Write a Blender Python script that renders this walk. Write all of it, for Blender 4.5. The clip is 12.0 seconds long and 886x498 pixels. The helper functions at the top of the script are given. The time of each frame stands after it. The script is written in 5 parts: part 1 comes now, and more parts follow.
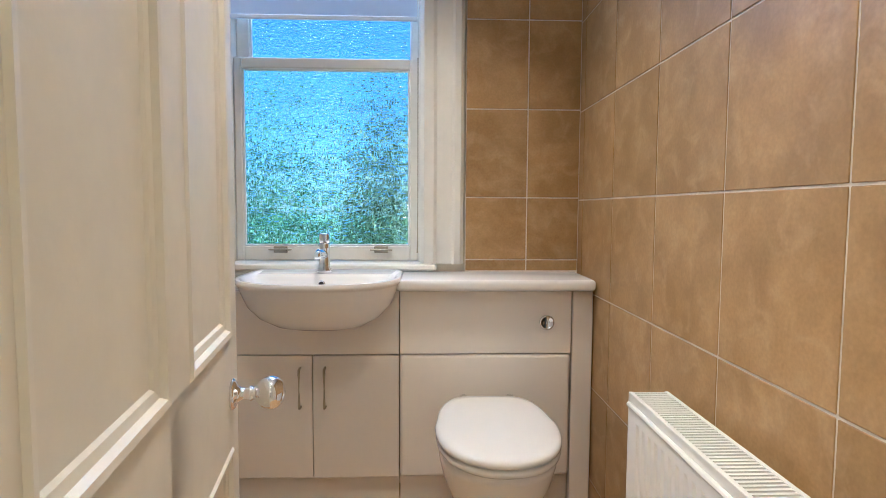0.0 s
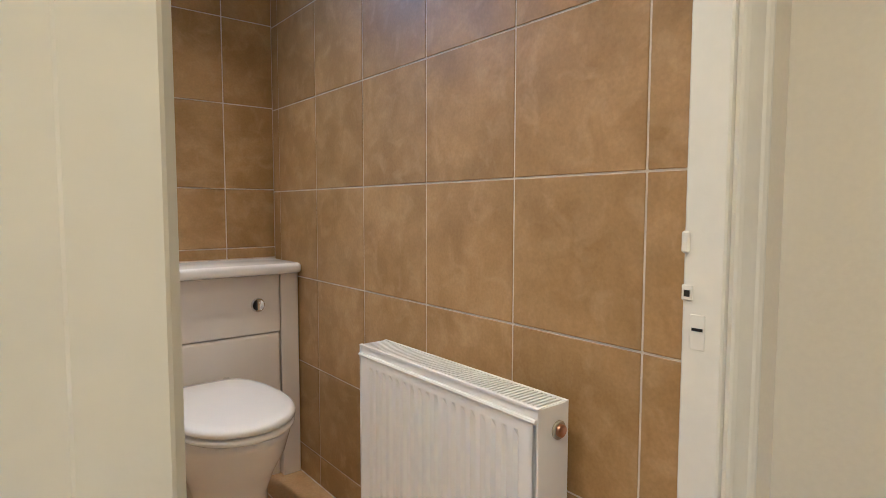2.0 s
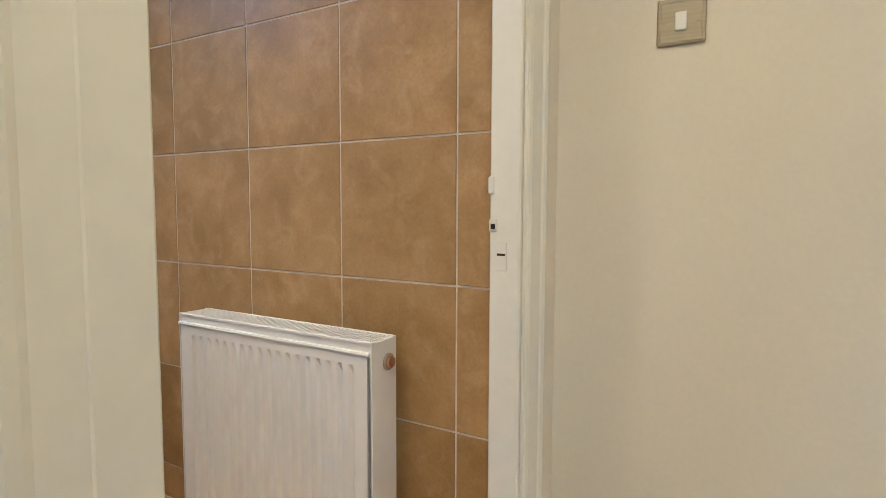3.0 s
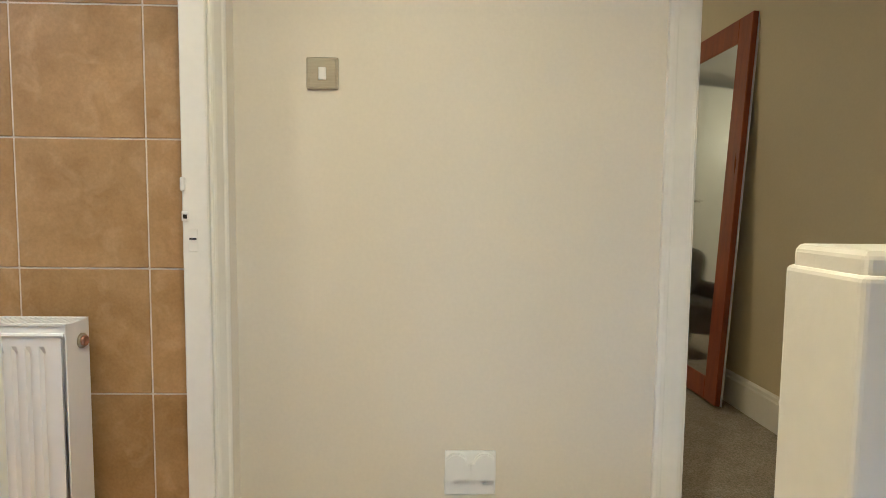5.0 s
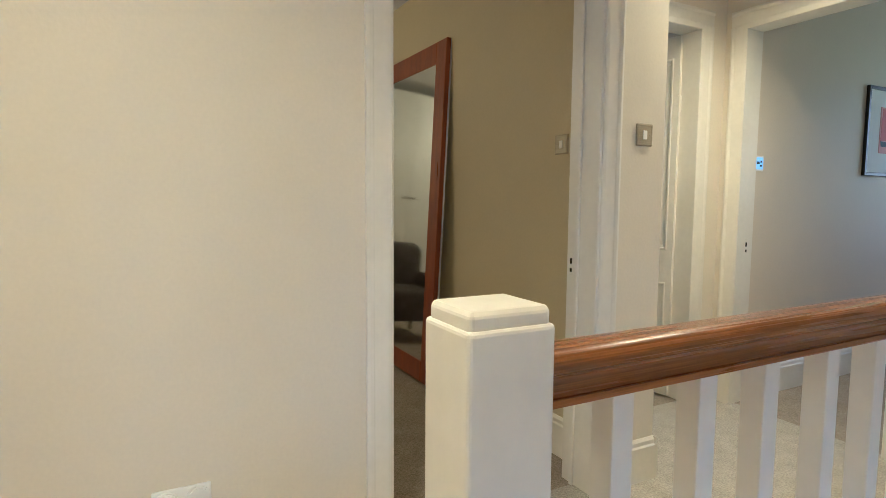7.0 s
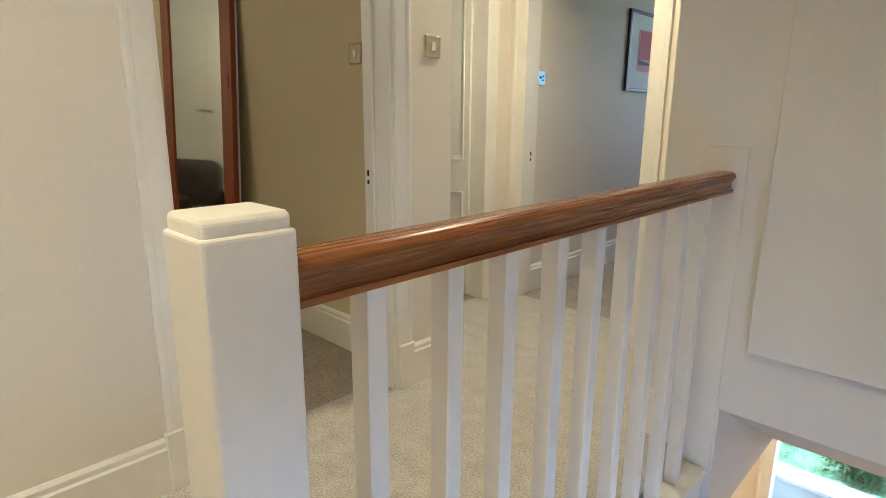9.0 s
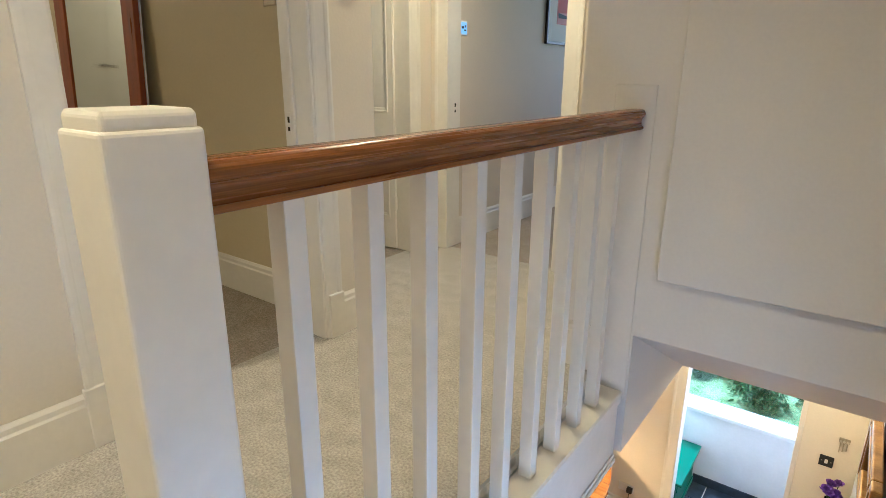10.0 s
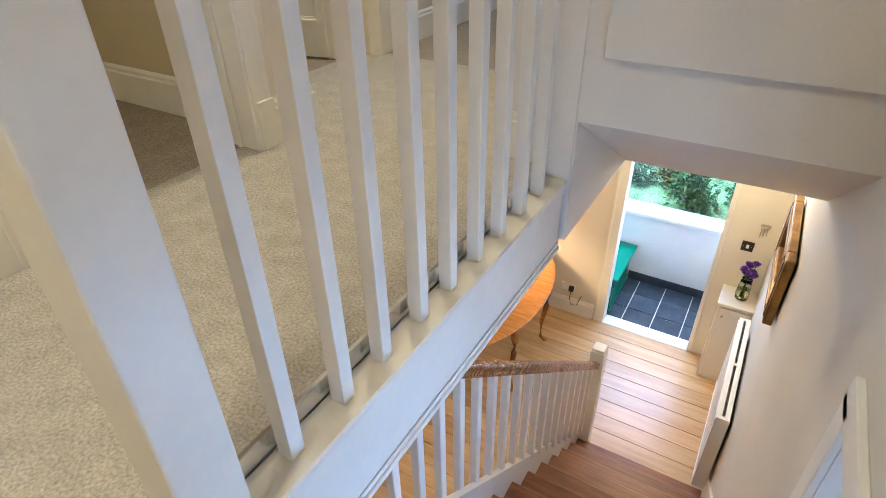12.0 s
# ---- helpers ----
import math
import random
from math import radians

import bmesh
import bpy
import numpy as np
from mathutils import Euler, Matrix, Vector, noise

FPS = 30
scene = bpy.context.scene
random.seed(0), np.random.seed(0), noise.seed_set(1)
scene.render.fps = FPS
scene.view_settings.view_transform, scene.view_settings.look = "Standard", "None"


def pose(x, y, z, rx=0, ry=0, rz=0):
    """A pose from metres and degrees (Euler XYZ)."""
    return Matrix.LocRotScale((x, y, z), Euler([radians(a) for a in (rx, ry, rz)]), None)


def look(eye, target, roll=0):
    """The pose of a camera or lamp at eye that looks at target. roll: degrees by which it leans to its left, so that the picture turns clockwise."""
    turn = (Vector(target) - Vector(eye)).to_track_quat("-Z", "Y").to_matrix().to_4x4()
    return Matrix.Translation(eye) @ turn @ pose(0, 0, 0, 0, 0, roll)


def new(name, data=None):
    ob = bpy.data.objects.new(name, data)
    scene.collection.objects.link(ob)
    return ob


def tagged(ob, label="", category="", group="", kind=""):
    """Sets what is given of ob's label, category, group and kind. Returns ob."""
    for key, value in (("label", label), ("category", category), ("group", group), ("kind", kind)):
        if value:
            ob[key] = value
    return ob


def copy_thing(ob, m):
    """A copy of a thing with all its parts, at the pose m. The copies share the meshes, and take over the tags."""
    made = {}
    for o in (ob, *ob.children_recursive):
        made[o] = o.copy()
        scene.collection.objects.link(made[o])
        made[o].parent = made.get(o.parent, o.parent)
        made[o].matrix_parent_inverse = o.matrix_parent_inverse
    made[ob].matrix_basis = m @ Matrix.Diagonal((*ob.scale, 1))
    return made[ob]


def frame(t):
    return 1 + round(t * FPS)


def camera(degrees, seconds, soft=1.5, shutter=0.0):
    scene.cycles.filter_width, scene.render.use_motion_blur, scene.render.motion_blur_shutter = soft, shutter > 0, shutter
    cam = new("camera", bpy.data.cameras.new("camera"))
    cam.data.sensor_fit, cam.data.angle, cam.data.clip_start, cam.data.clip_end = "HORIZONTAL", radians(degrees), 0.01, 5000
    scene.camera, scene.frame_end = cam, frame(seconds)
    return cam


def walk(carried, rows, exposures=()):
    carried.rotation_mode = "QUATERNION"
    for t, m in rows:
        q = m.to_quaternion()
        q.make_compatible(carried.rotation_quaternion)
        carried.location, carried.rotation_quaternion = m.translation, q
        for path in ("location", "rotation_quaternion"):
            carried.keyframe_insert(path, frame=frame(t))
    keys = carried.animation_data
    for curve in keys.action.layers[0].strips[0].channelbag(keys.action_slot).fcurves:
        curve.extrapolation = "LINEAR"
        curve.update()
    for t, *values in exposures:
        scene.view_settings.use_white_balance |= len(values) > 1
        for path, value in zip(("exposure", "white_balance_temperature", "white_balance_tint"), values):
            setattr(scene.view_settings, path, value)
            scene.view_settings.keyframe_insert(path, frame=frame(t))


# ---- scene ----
cam = camera(76.1, 12.0, soft=0.8)
PATH = [
    (0, (0.768, 0.654, 1.206), (0.838, 2.647, 1.066), 0.3),
    (0.5, (0.699, 0.585, 1.247), (0.928, 2.567, 1.107), 0.2),
    (1, (0.615, 0.518, 1.282), (1.111, 2.45, 1.139), -0.1),
    (1.5, (0.528, 0.509, 1.222), (1.413, 2.297, 1.08), 0.0),
    (2, (0.431, 0.522, 1.175), (1.676, 2.081, 1.032), 0.1),
    (2.5, (0.347, 0.515, 1.14), (1.848, 1.829, 0.997), 0.3),
    (3, (0.277, 0.485, 1.083), (1.989, 1.508, 0.936), 0.2),
    (3.2, (0.226, 0.477, 1.059), (2.018, 1.354, 0.919), 0.3),
    (4.8, (-0.113, 0.396, 1.073), (1.882, 0.408, 0.929), 0.6),
    (5, (-0.126, 0.372, 1.075), (1.868, 0.32, 0.929), 0.6),
    (5.5, (-0.156, 0.364, 1.086), (1.823, 0.118, 0.941), 0.6),
    (6, (-0.175, 0.352, 1.112), (1.767, -0.103, 0.965), 0.6),
    (6.5, (-0.17, 0.341, 1.138), (1.706, -0.336, 0.982), 0.5),
    (7, (-0.173, 0.313, 1.159), (1.587, -0.619, 0.984), 0.4),
    (7.2, (-0.171, 0.303, 1.168), (1.545, -0.705, 0.979), 0.4),
    (8.8, (-0.237, 0.251, 1.16), (1.15, -1.12, 0.719), 0.6),
    (9, (-0.25, 0.256, 1.15), (1.102, -1.143, 0.688), 0.4),
    (9.5, (-0.273, 0.267, 1.119), (0.983, -1.201, 0.602), 0.3),
    (10, (-0.289, 0.271, 1.077), (0.86, -1.261, 0.499), 0.3),
    (10.5, (-0.284, 0.267, 1.041), (0.783, -1.291, 0.384), 0.1),
    (11, (-0.271, 0.252, 1.01), (0.728, -1.291, 0.222), -0.3),
    (11.5, (-0.272, 0.24, 0.971), (0.666, -1.255, 0.03), -0.8),
    (12, (-0.292, 0.245, 0.928), (0.572, -1.18, -0.179), -1.0),
]
walk(cam, [(t, look(eye, target, roll)) for t, eye, target, roll in PATH], exposures=[(0.0, 1.43, 4170, 12), (1.0, 1.31, 4190, 12), (2.2, 1.06, 4230, 13), (3.2, 1.08, 4210, 11), (5.2, 1.22, 4160, 10), (7.0, 1.29, 4150, 11), (9.0, 1.25, 4240, 12), (12.0, 1.21, 4260, 13)])

# ---- light and sky ----
world = bpy.data.worlds.new("world")
world.use_nodes = True
scene.world = world
wnt = world.node_tree
sky = wnt.nodes.new("ShaderNodeTexSky")
sky.sky_type = "NISHITA"
sky.sun_disc = False
sky.sun_elevation = radians(60)
sky.sun_rotation = radians(200)
sky.air_density, sky.dust_density, sky.ozone_density = 1.0, 0.4, 4.0
wnt.links.new(sky.outputs[0], wnt.nodes["Background"].inputs[0])
wnt.nodes["Background"].inputs[1].default_value = 0.072

WARM = (1.0, 0.665, 0.255)
F0 = -2.9
DAY = (0.86, 0.93, 1.0)


def lamp(name, kind, at, power, color, size=0.1, target=None, spot=None, size_y=None):
    data = bpy.data.lights.new(name, kind)
    data.energy, data.color = power, color
    if kind == "AREA":
        data.size = size
        if size_y:
            data.shape, data.size_y = "RECTANGLE", size_y
    elif kind == "SUN":
        data.angle = size
    else:
        data.shadow_soft_size = size
    if spot:
        data.spot_size, data.spot_blend = radians(spot), 1.0
    ob = new(name, data)
    ob.matrix_world = look(at, target) if target else Matrix.Translation(at)
    return ob


lamp("sun", "SUN", (3, -9, 13), 4.8, (1, 0.95, 0.88), radians(12), target=(0, -7, -2))
# daylight standing in the window openings
lamp("daylight_stair", "AREA", (-0.72, -0.25, -0.60), 6.5, DAY, 1.0, target=(2, -0.25, -0.60), size_y=0.9)
# warm fill added at an unseen study window, tuned to the wall tone
lamp("study_fill", "AREA", (1.0, -5.56, 1.5), 4.0, (1.0, 0.82, 0.58), 1.2, target=(1.3, 0, 1.0), size_y=1.2)
lamp("daylight_closet", "AREA", (4.05, -2.1, 1.55), 1.4, DAY, 0.7, target=(0, -2.1, 1.2), size_y=1.0)
lamp("daylight_porch", "AREA", (0.55, -5.27, -1.12), 20, (0.92, 0.96, 1.0), 1.7, target=(0.3, -3.4, F0), size_y=0.55)
lamp("daylight_bath", "AREA", (0.38, 2.905, 2.20), 2.2, DAY, 0.66, target=(0.45, 0.6, 0.8), size_y=0.22)
# ceiling lamps
# the middle landing lamp is a weak fill, added to brighten the bathroom door lining
LIGHTS_UP = [(0.24, 0.43), (0.84, 0.40), (1.30, -2.00)]
for (lx, ly), power in zip(LIGHTS_UP, (41, 7, 50)):
    lamp("landing_lamp", "SPOT", (lx, ly, 2.42), power, WARM, 0.06, target=(lx, ly, 0), spot=146)
LIGHTS_BATH = [(0.72, 1.42), (0.66, 2.20)]
for (lx, ly), power in zip(LIGHTS_BATH, (19, 28)):
    lamp("bath_lamp", "SPOT", (lx, ly, 2.42), power, (1.0, 0.69, 0.34), 0.05, target=(lx, ly, 0), spot=112)
# unseen fill added to light the bedroom and wardrobe, without a fitting
lamp("bedroom_fill", "POINT", (4.1, 0.7, 2.1), 16, WARM, 0.15)
# unseen warm fill added for the lower hall, without a fitting
lamp("hall_fill", "POINT", (-0.1, -3.6, -0.52), 13.5, (1.0, 0.64, 0.22), 0.08)
lamp("table_lamp_bulb", "POINT", (1.35, -3.75, -1.83), 19, (1, 0.52, 0.14), 0.05)
# second added hall fill, out of view below the landing
lamp("hall_fill_back", "POINT", (1.9, -2.2, -0.55), 17, (1.0, 0.64, 0.22), 0.1)


# ---- materials ----
def mat(name, color, rough=0.5, metal=0.0, vary=0.06, scale=3.0, fine=60.0, bump=0.05, color2=None, spec=0.5, stretch=(1, 1, 1), random=0.0, detail=6.0, lo=0.35, hi=0.65, warp=0.0):
    m = bpy.data.materials.new(name)
    m.use_nodes = True
    nt = m.node_tree
    b = nt.nodes["Principled BSDF"]
    b.inputs["Roughness"].default_value, b.inputs["Metallic"].default_value = rough, metal
    b.inputs["Specular IOR Level"].default_value = spec
    co = nt.nodes.new("ShaderNodeTexCoord")
    mp = nt.nodes.new("ShaderNodeMapping")
    mp.inputs["Scale"].default_value = stretch
    nt.links.new(co.outputs["Object"], mp.inputs["Vector"])
    src = mp.outputs["Vector"]
    if random:
        info = nt.nodes.new("ShaderNodeObjectInfo")
        mul = nt.nodes.new("ShaderNodeMath")
        mul.operation = "MULTIPLY"
        mul.inputs[1].default_value = 37.0
        nt.links.new(info.outputs["Random"], mul.inputs[0])
        add = nt.nodes.new("ShaderNodeVectorMath")
        nt.links.new(src, add.inputs[0])
        nt.links.new(mul.outputs[0], add.inputs[1])
        src = add.outputs[0]
    n1 = nt.nodes.new("ShaderNodeTexNoise")
    n1.inputs["Scale"].default_value, n1.inputs["Detail"].default_value = scale, detail
    n1.inputs["Distortion"].default_value = warp
    n2 = nt.nodes.new("ShaderNodeTexNoise")
    n2.inputs["Scale"].default_value, n2.inputs["Detail"].default_value = fine, 4.0
    for n in (n1, n2):
        nt.links.new(src, n.inputs["Vector"])
    ramp = nt.nodes.new("ShaderNodeValToRGB")
    c2 = color2 or tuple(max(0, c * (1 - vary * 2)) for c in color)
    ramp.color_ramp.elements[0].position, ramp.color_ramp.elements[1].position = lo, hi
    ramp.color_ramp.elements[0].color, ramp.color_ramp.elements[1].color = (*c2, 1), (*color, 1)
    nt.links.new(n1.outputs["Fac"], ramp.inputs["Fac"])
    mix = nt.nodes.new("ShaderNodeMix")
    mix.data_type, mix.blend_type = "RGBA", "MULTIPLY"
    mix.inputs[0].default_value = 1.0
    r2 = nt.nodes.new("ShaderNodeMapRange")
    r2.inputs[1].default_value, r2.inputs[2].default_value = 0.25, 0.75
    r2.inputs[3].default_value, r2.inputs[4].default_value = 1 - vary, 1 + vary * 0.4
    nt.links.new(n2.outputs["Fac"], r2.inputs[0])
    nt.links.new(ramp.outputs[0], mix.inputs[6])
    nt.links.new(r2.outputs[0], mix.inputs[7])
    col = mix.outputs[2]
    if random:
        info2 = nt.nodes.new("ShaderNodeObjectInfo")
        r3 = nt.nodes.new("ShaderNodeMapRange")
        r3.inputs[3].default_value, r3.inputs[4].default_value = 1 - random, 1 + random
        nt.links.new(info2.outputs["Random"], r3.inputs[0])
        mix2 = nt.nodes.new("ShaderNodeMix")
        mix2.data_type, mix2.blend_type = "RGBA", "MULTIPLY"
        mix2.inputs[0].default_value = 1.0
        nt.links.new(col, mix2.inputs[6])
        nt.links.new(r3.outputs[0], mix2.inputs[7])
        col = mix2.outputs[2]
    nt.links.new(col, b.inputs["Base Color"])
    rr = nt.nodes.new("ShaderNodeMapRange")
    rr.inputs[3].default_value, rr.inputs[4].default_value = max(0.02, rough - 0.08), min(1, rough + 0.1)
    nt.links.new(n1.outputs["Fac"], rr.inputs[0])
    nt.links.new(rr.outputs[0], b.inputs["Roughness"])
    if bump:
        bp = nt.nodes.new("ShaderNodeBump")
        bp.inputs["Strength"].default_value, bp.inputs["Distance"].default_value = min(1, bump * 4), 0.004
        nt.links.new(n2.outputs["Fac"], bp.inputs["Height"])
        nt.links.new(bp.outputs[0], b.inputs["Normal"])
    return m


CREAM = mat("cream_wall_paint", (0.76, 0.70, 0.58), 0.6, vary=0.03, scale=1.3, fine=90, bump=0.03)
PALE = mat("pale_wall_paint", (0.74, 0.71, 0.66), 0.6, vary=0.03, scale=1.5, fine=80, bump=0.04)
BEDWALL = mat("ochre_wall_paint", (0.60, 0.52, 0.33), 0.6, vary=0.03, scale=1.2, fine=90, bump=0.03)
GREYWALL = mat("grey_wall_paint", (0.70, 0.62, 0.49), 0.6, vary=0.03, scale=1.2, fine=90, bump=0.03)
WHITE = mat("white_gloss_woodwork", (0.815, 0.78, 0.695), 0.38, vary=0.03, scale=5, fine=35, bump=0.05)
WHITE2 = mat("cool_white_paint", (0.82, 0.82, 0.80), 0.35, vary=0.03, scale=4, fine=40, bump=0.03)
CEIL = mat("ceiling_paint", (0.80, 0.79, 0.76), 0.8, vary=0.02, scale=2, fine=70, bump=0.03)
GROUT = mat("pale_grout", (0.82, 0.73, 0.60), 0.8, vary=0.08, scale=20, fine=120, bump=0.1)
CARPET = mat("beige_wool_carpet", (0.64, 0.60, 0.525), 0.95, vary=0.44, scale=14, fine=130, bump=0.6, color2=(0.49, 0.455, 0.385), spec=0.1, lo=0.26, hi=0.74, detail=12)
CARPET2 = mat("grey_brown_carpet", (0.44, 0.385, 0.31), 0.95, vary=0.48, scale=10, fine=150, bump=0.6, color2=(0.36, 0.31, 0.245), spec=0.1, lo=0.25, hi=0.72, detail=10)
RAILWOOD = mat("varnished_mahogany", (0.31, 0.118, 0.019), 0.26, vary=0.36, scale=5, fine=30, bump=0.02, color2=(0.15, 0.050, 0.008), stretch=(22, 0.35, 22), lo=0.30, hi=0.60)
PINE = mat("pine_floorboard", (0.63, 0.43, 0.19), 0.32, vary=0.12, scale=3, fine=26, bump=0.03, color2=(0.50, 0.315, 0.115), stretch=(0.6, 7, 7), random=0.09)
STAIRWOOD = mat("stained_stair_tread", (0.27, 0.11, 0.032), 0.35, vary=0.15, scale=5, fine=40, bump=0.03, color2=(0.17, 0.065, 0.02), stretch=(0.8, 9, 9), random=0.08)
TABLEWOOD = mat("honey_table_wood", (0.47, 0.215, 0.030), 0.16, vary=0.14, scale=5, fine=40, bump=0.01, color2=(0.33, 0.135, 0.017), stretch=(1, 8, 8))
MIRRORWOOD = mat("red_brown_mirror_frame", (0.30, 0.070, 0.014), 0.3, vary=0.12, scale=4, fine=40, bump=0.02, color2=(0.20, 0.045, 0.012), stretch=(6, 6, 0.8))
SLATE = mat("dark_slate_tile", (0.055, 0.068, 0.085), 0.35, vary=0.15, scale=9, fine=70, bump=0.06, color2=(0.03, 0.038, 0.05), random=0.15)
GREEN = mat("green_bench_paint", (0.016, 0.165, 0.085), 0.3, vary=0.06, scale=4, fine=40, bump=0.02)
CERAMIC = mat("white_ceramic", (0.86, 0.83, 0.79), 0.12, vary=0.01, scale=3, fine=20, bump=0)
UNITGLOSS = mat("cream_gloss_unit", (0.80, 0.74, 0.66), 0.18, vary=0.01, scale=3, fine=20, bump=0)
RADWHITE = mat("white_radiator_enamel", (0.84, 0.82, 0.79), 0.42, vary=0.02, scale=4, fine=40, bump=0.01)
CHROME = mat("chrome", (0.85, 0.85, 0.86), 0.08, 1.0, vary=0.02, bump=0)
STEEL = mat("brushed_steel", (0.48, 0.425, 0.305), 0.48, 0.45, vary=0.08, scale=8, fine=200, bump=0.02, stretch=(1, 1, 20))
BRASS = mat("worn_gilt", (0.36, 0.22, 0.055), 0.35, 0.7, vary=0.15, scale=12, fine=60, bump=0.06, color2=(0.20, 0.11, 0.03))
PLASTIC = mat("white_plastic", (0.84, 0.83, 0.80), 0.3, vary=0.01, bump=0)
BLACK = mat("black_plastic", (0.015, 0.014, 0.014), 0.4, vary=0.1, bump=0.01)
# near-black colour for the shade inside uncut holes, and for the base under floorboards
DARKHOLE = mat("hole_shade_and_underfloor", (0.02, 0.018, 0.015), 0.8, vary=0.1, bump=0)
BLACKFRAME = mat("black_picture_frame", (0.02, 0.018, 0.016), 0.3, vary=0.1, bump=0.01)
MATBOARD = mat("off_white_mount", (0.78, 0.77, 0.73), 0.7, vary=0.01, bump=0.01)
RED = mat("faded_red_print", (0.50, 0.07, 0.045), 0.6, vary=0.06, scale=10, fine=60, bump=0)
PINK = mat("pale_red_print", (0.60, 0.24, 0.20), 0.6, vary=0.06, scale=10, fine=60, bump=0)
DARKPRINT = mat("dark_print", (0.03, 0.03, 0.035), 0.6, vary=0.1, bump=0)
FABRIC = mat("grey_chair_fabric", (0.13, 0.12, 0.115), 0.9, vary=0.12, scale=12, fine=220, bump=0.2, spec=0.1)
DARKWOOD = mat("dark_leg_wood", (0.05, 0.03, 0.018), 0.4, vary=0.1, bump=0.02)
LEAF = mat("leaf_green", (0.15, 0.28, 0.08), 0.6, vary=0.2, scale=6, fine=30, bump=0, color2=(0.05, 0.11, 0.03), random=0.2)
LEAF2 = mat("leaf_yellow_green", (0.30, 0.32, 0.09), 0.6, vary=0.2, scale=6, fine=30, bump=0, color2=(0.12, 0.15, 0.04))
GRASS = mat("garden_grass", (0.32, 0.46, 0.22), 0.9, vary=0.5, scale=6, fine=40, bump=0.4, color2=(0.13, 0.24, 0.08), spec=0.1, detail=10, lo=0.3, hi=0.68)
BARK = mat("bark", (0.10, 0.07, 0.05), 0.9, vary=0.2, scale=10, fine=60, bump=0.2)
PURPLE = mat("purple_petal", (0.26, 0.10, 0.62), 0.6, vary=0.2, scale=30, fine=90, bump=0.02)
STEM = mat("green_stem", (0.05, 0.12, 0.03), 0.5, vary=0.15, bump=0)
CANVAS = mat("dark_canvas", (0.10, 0.07, 0.04), 0.5, vary=0.2, scale=6, fine=40, bump=0.05)
COPPER = mat("copper_pipe", (0.55, 0.30, 0.18), 0.3, 0.9, vary=0.1, bump=0.01)


def stone_tile(name, tones, rough):
    """Glazed stone-look tile: broad soft clouds, paler wisps and sparse pits, shifted from tile to tile."""
    m = bpy.data.materials.new(name)
    m.use_nodes = True
    nt = m.node_tree
    link = nt.links.new
    b = nt.nodes["Principled BSDF"]
    co, info = nt.nodes.new("ShaderNodeTexCoord"), nt.nodes.new("ShaderNodeObjectInfo")
    mul = nt.nodes.new("ShaderNodeMath")
    mul.operation = "MULTIPLY"
    mul.inputs[1].default_value = 41.0
    link(info.outputs["Random"], mul.inputs[0])
    add = nt.nodes.new("ShaderNodeVectorMath")
    link(co.outputs["Object"], add.inputs[0])
    link(mul.outputs[0], add.inputs[1])

    def noise_of(scale, detail, warp):
        n = nt.nodes.new("ShaderNodeTexNoise")
        n.inputs["Scale"].default_value, n.inputs["Detail"].default_value, n.inputs["Distortion"].default_value = scale, detail, warp
        link(add.outputs[0], n.inputs["Vector"])
        return n.outputs["Fac"]

    def ranged(src, lo, hi, a, c):
        r = nt.nodes.new("ShaderNodeMapRange")
        for k, v in zip((1, 2, 3, 4), (lo, hi, a, c)):
            r.inputs[k].default_value = v
        link(src, r.inputs[0])
        return r.outputs[0]

    def mixed(kind, fac, a, c):
        x = nt.nodes.new("ShaderNodeMix")
        x.data_type, x.blend_type = "RGBA", kind
        if isinstance(fac, float):
            x.inputs[0].default_value = fac
        else:
            link(fac, x.inputs[0])
        for k, v in ((6, a), (7, c)):
            if isinstance(v, tuple):
                x.inputs[k].default_value = (*v, 1)
            else:
                link(v, x.inputs[k])
        return x.outputs[2]

    cloud, wisp, grain = noise_of(6.0, 6.0, 0.5), noise_of(13.0, 14.0, 0.9), noise_of(130.0, 4.0, 0.0)
    col = mixed("MIX", ranged(cloud, 0.38, 0.62, 0.0, 1.0), tones[0], tones[1])
    col = mixed("MIX", ranged(wisp, 0.50, 0.70, 0.0, 0.50), col, tones[2])
    col = mixed("MIX", ranged(wisp, 0.44, 0.28, 0.0, 0.26), col, tones[3])
    col = mixed("MULTIPLY", 1.0, col, ranged(grain, 0.3, 0.7, 0.90, 1.06))
    col = mixed("MULTIPLY", 1.0, col, ranged(info.outputs["Random"], 0.0, 1.0, 0.93, 1.07))
    link(col, b.inputs["Base Color"])
    link(ranged(cloud, 0.3, 0.7, rough - 0.04, rough + 0.06), b.inputs["Roughness"])
    bp = nt.nodes.new("ShaderNodeBump")
    bp.inputs["Strength"].default_value, bp.inputs["Distance"].default_value = 0.12, 0.004
    link(wisp, bp.inputs["Height"])
    link(bp.outputs[0], b.inputs["Normal"])
    return m


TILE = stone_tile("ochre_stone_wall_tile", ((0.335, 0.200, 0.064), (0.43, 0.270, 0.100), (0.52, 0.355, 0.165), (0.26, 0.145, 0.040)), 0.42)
FLOORTILE = stone_tile("beige_stone_floor_tile", ((0.46, 0.29, 0.12), (0.55, 0.36, 0.17), (0.60, 0.43, 0.23), (0.34, 0.20, 0.08)), 0.36)


def emit(name, color, strength):
    m = bpy.data.materials.new(name)
    m.use_nodes = True
    b = m.node_tree.nodes["Principled BSDF"]
    b.inputs["Base Color"].default_value = (*color, 1)
    b.inputs["Emission Color"].default_value = (*color, 1)
    b.inputs["Emission Strength"].default_value = strength
    return m


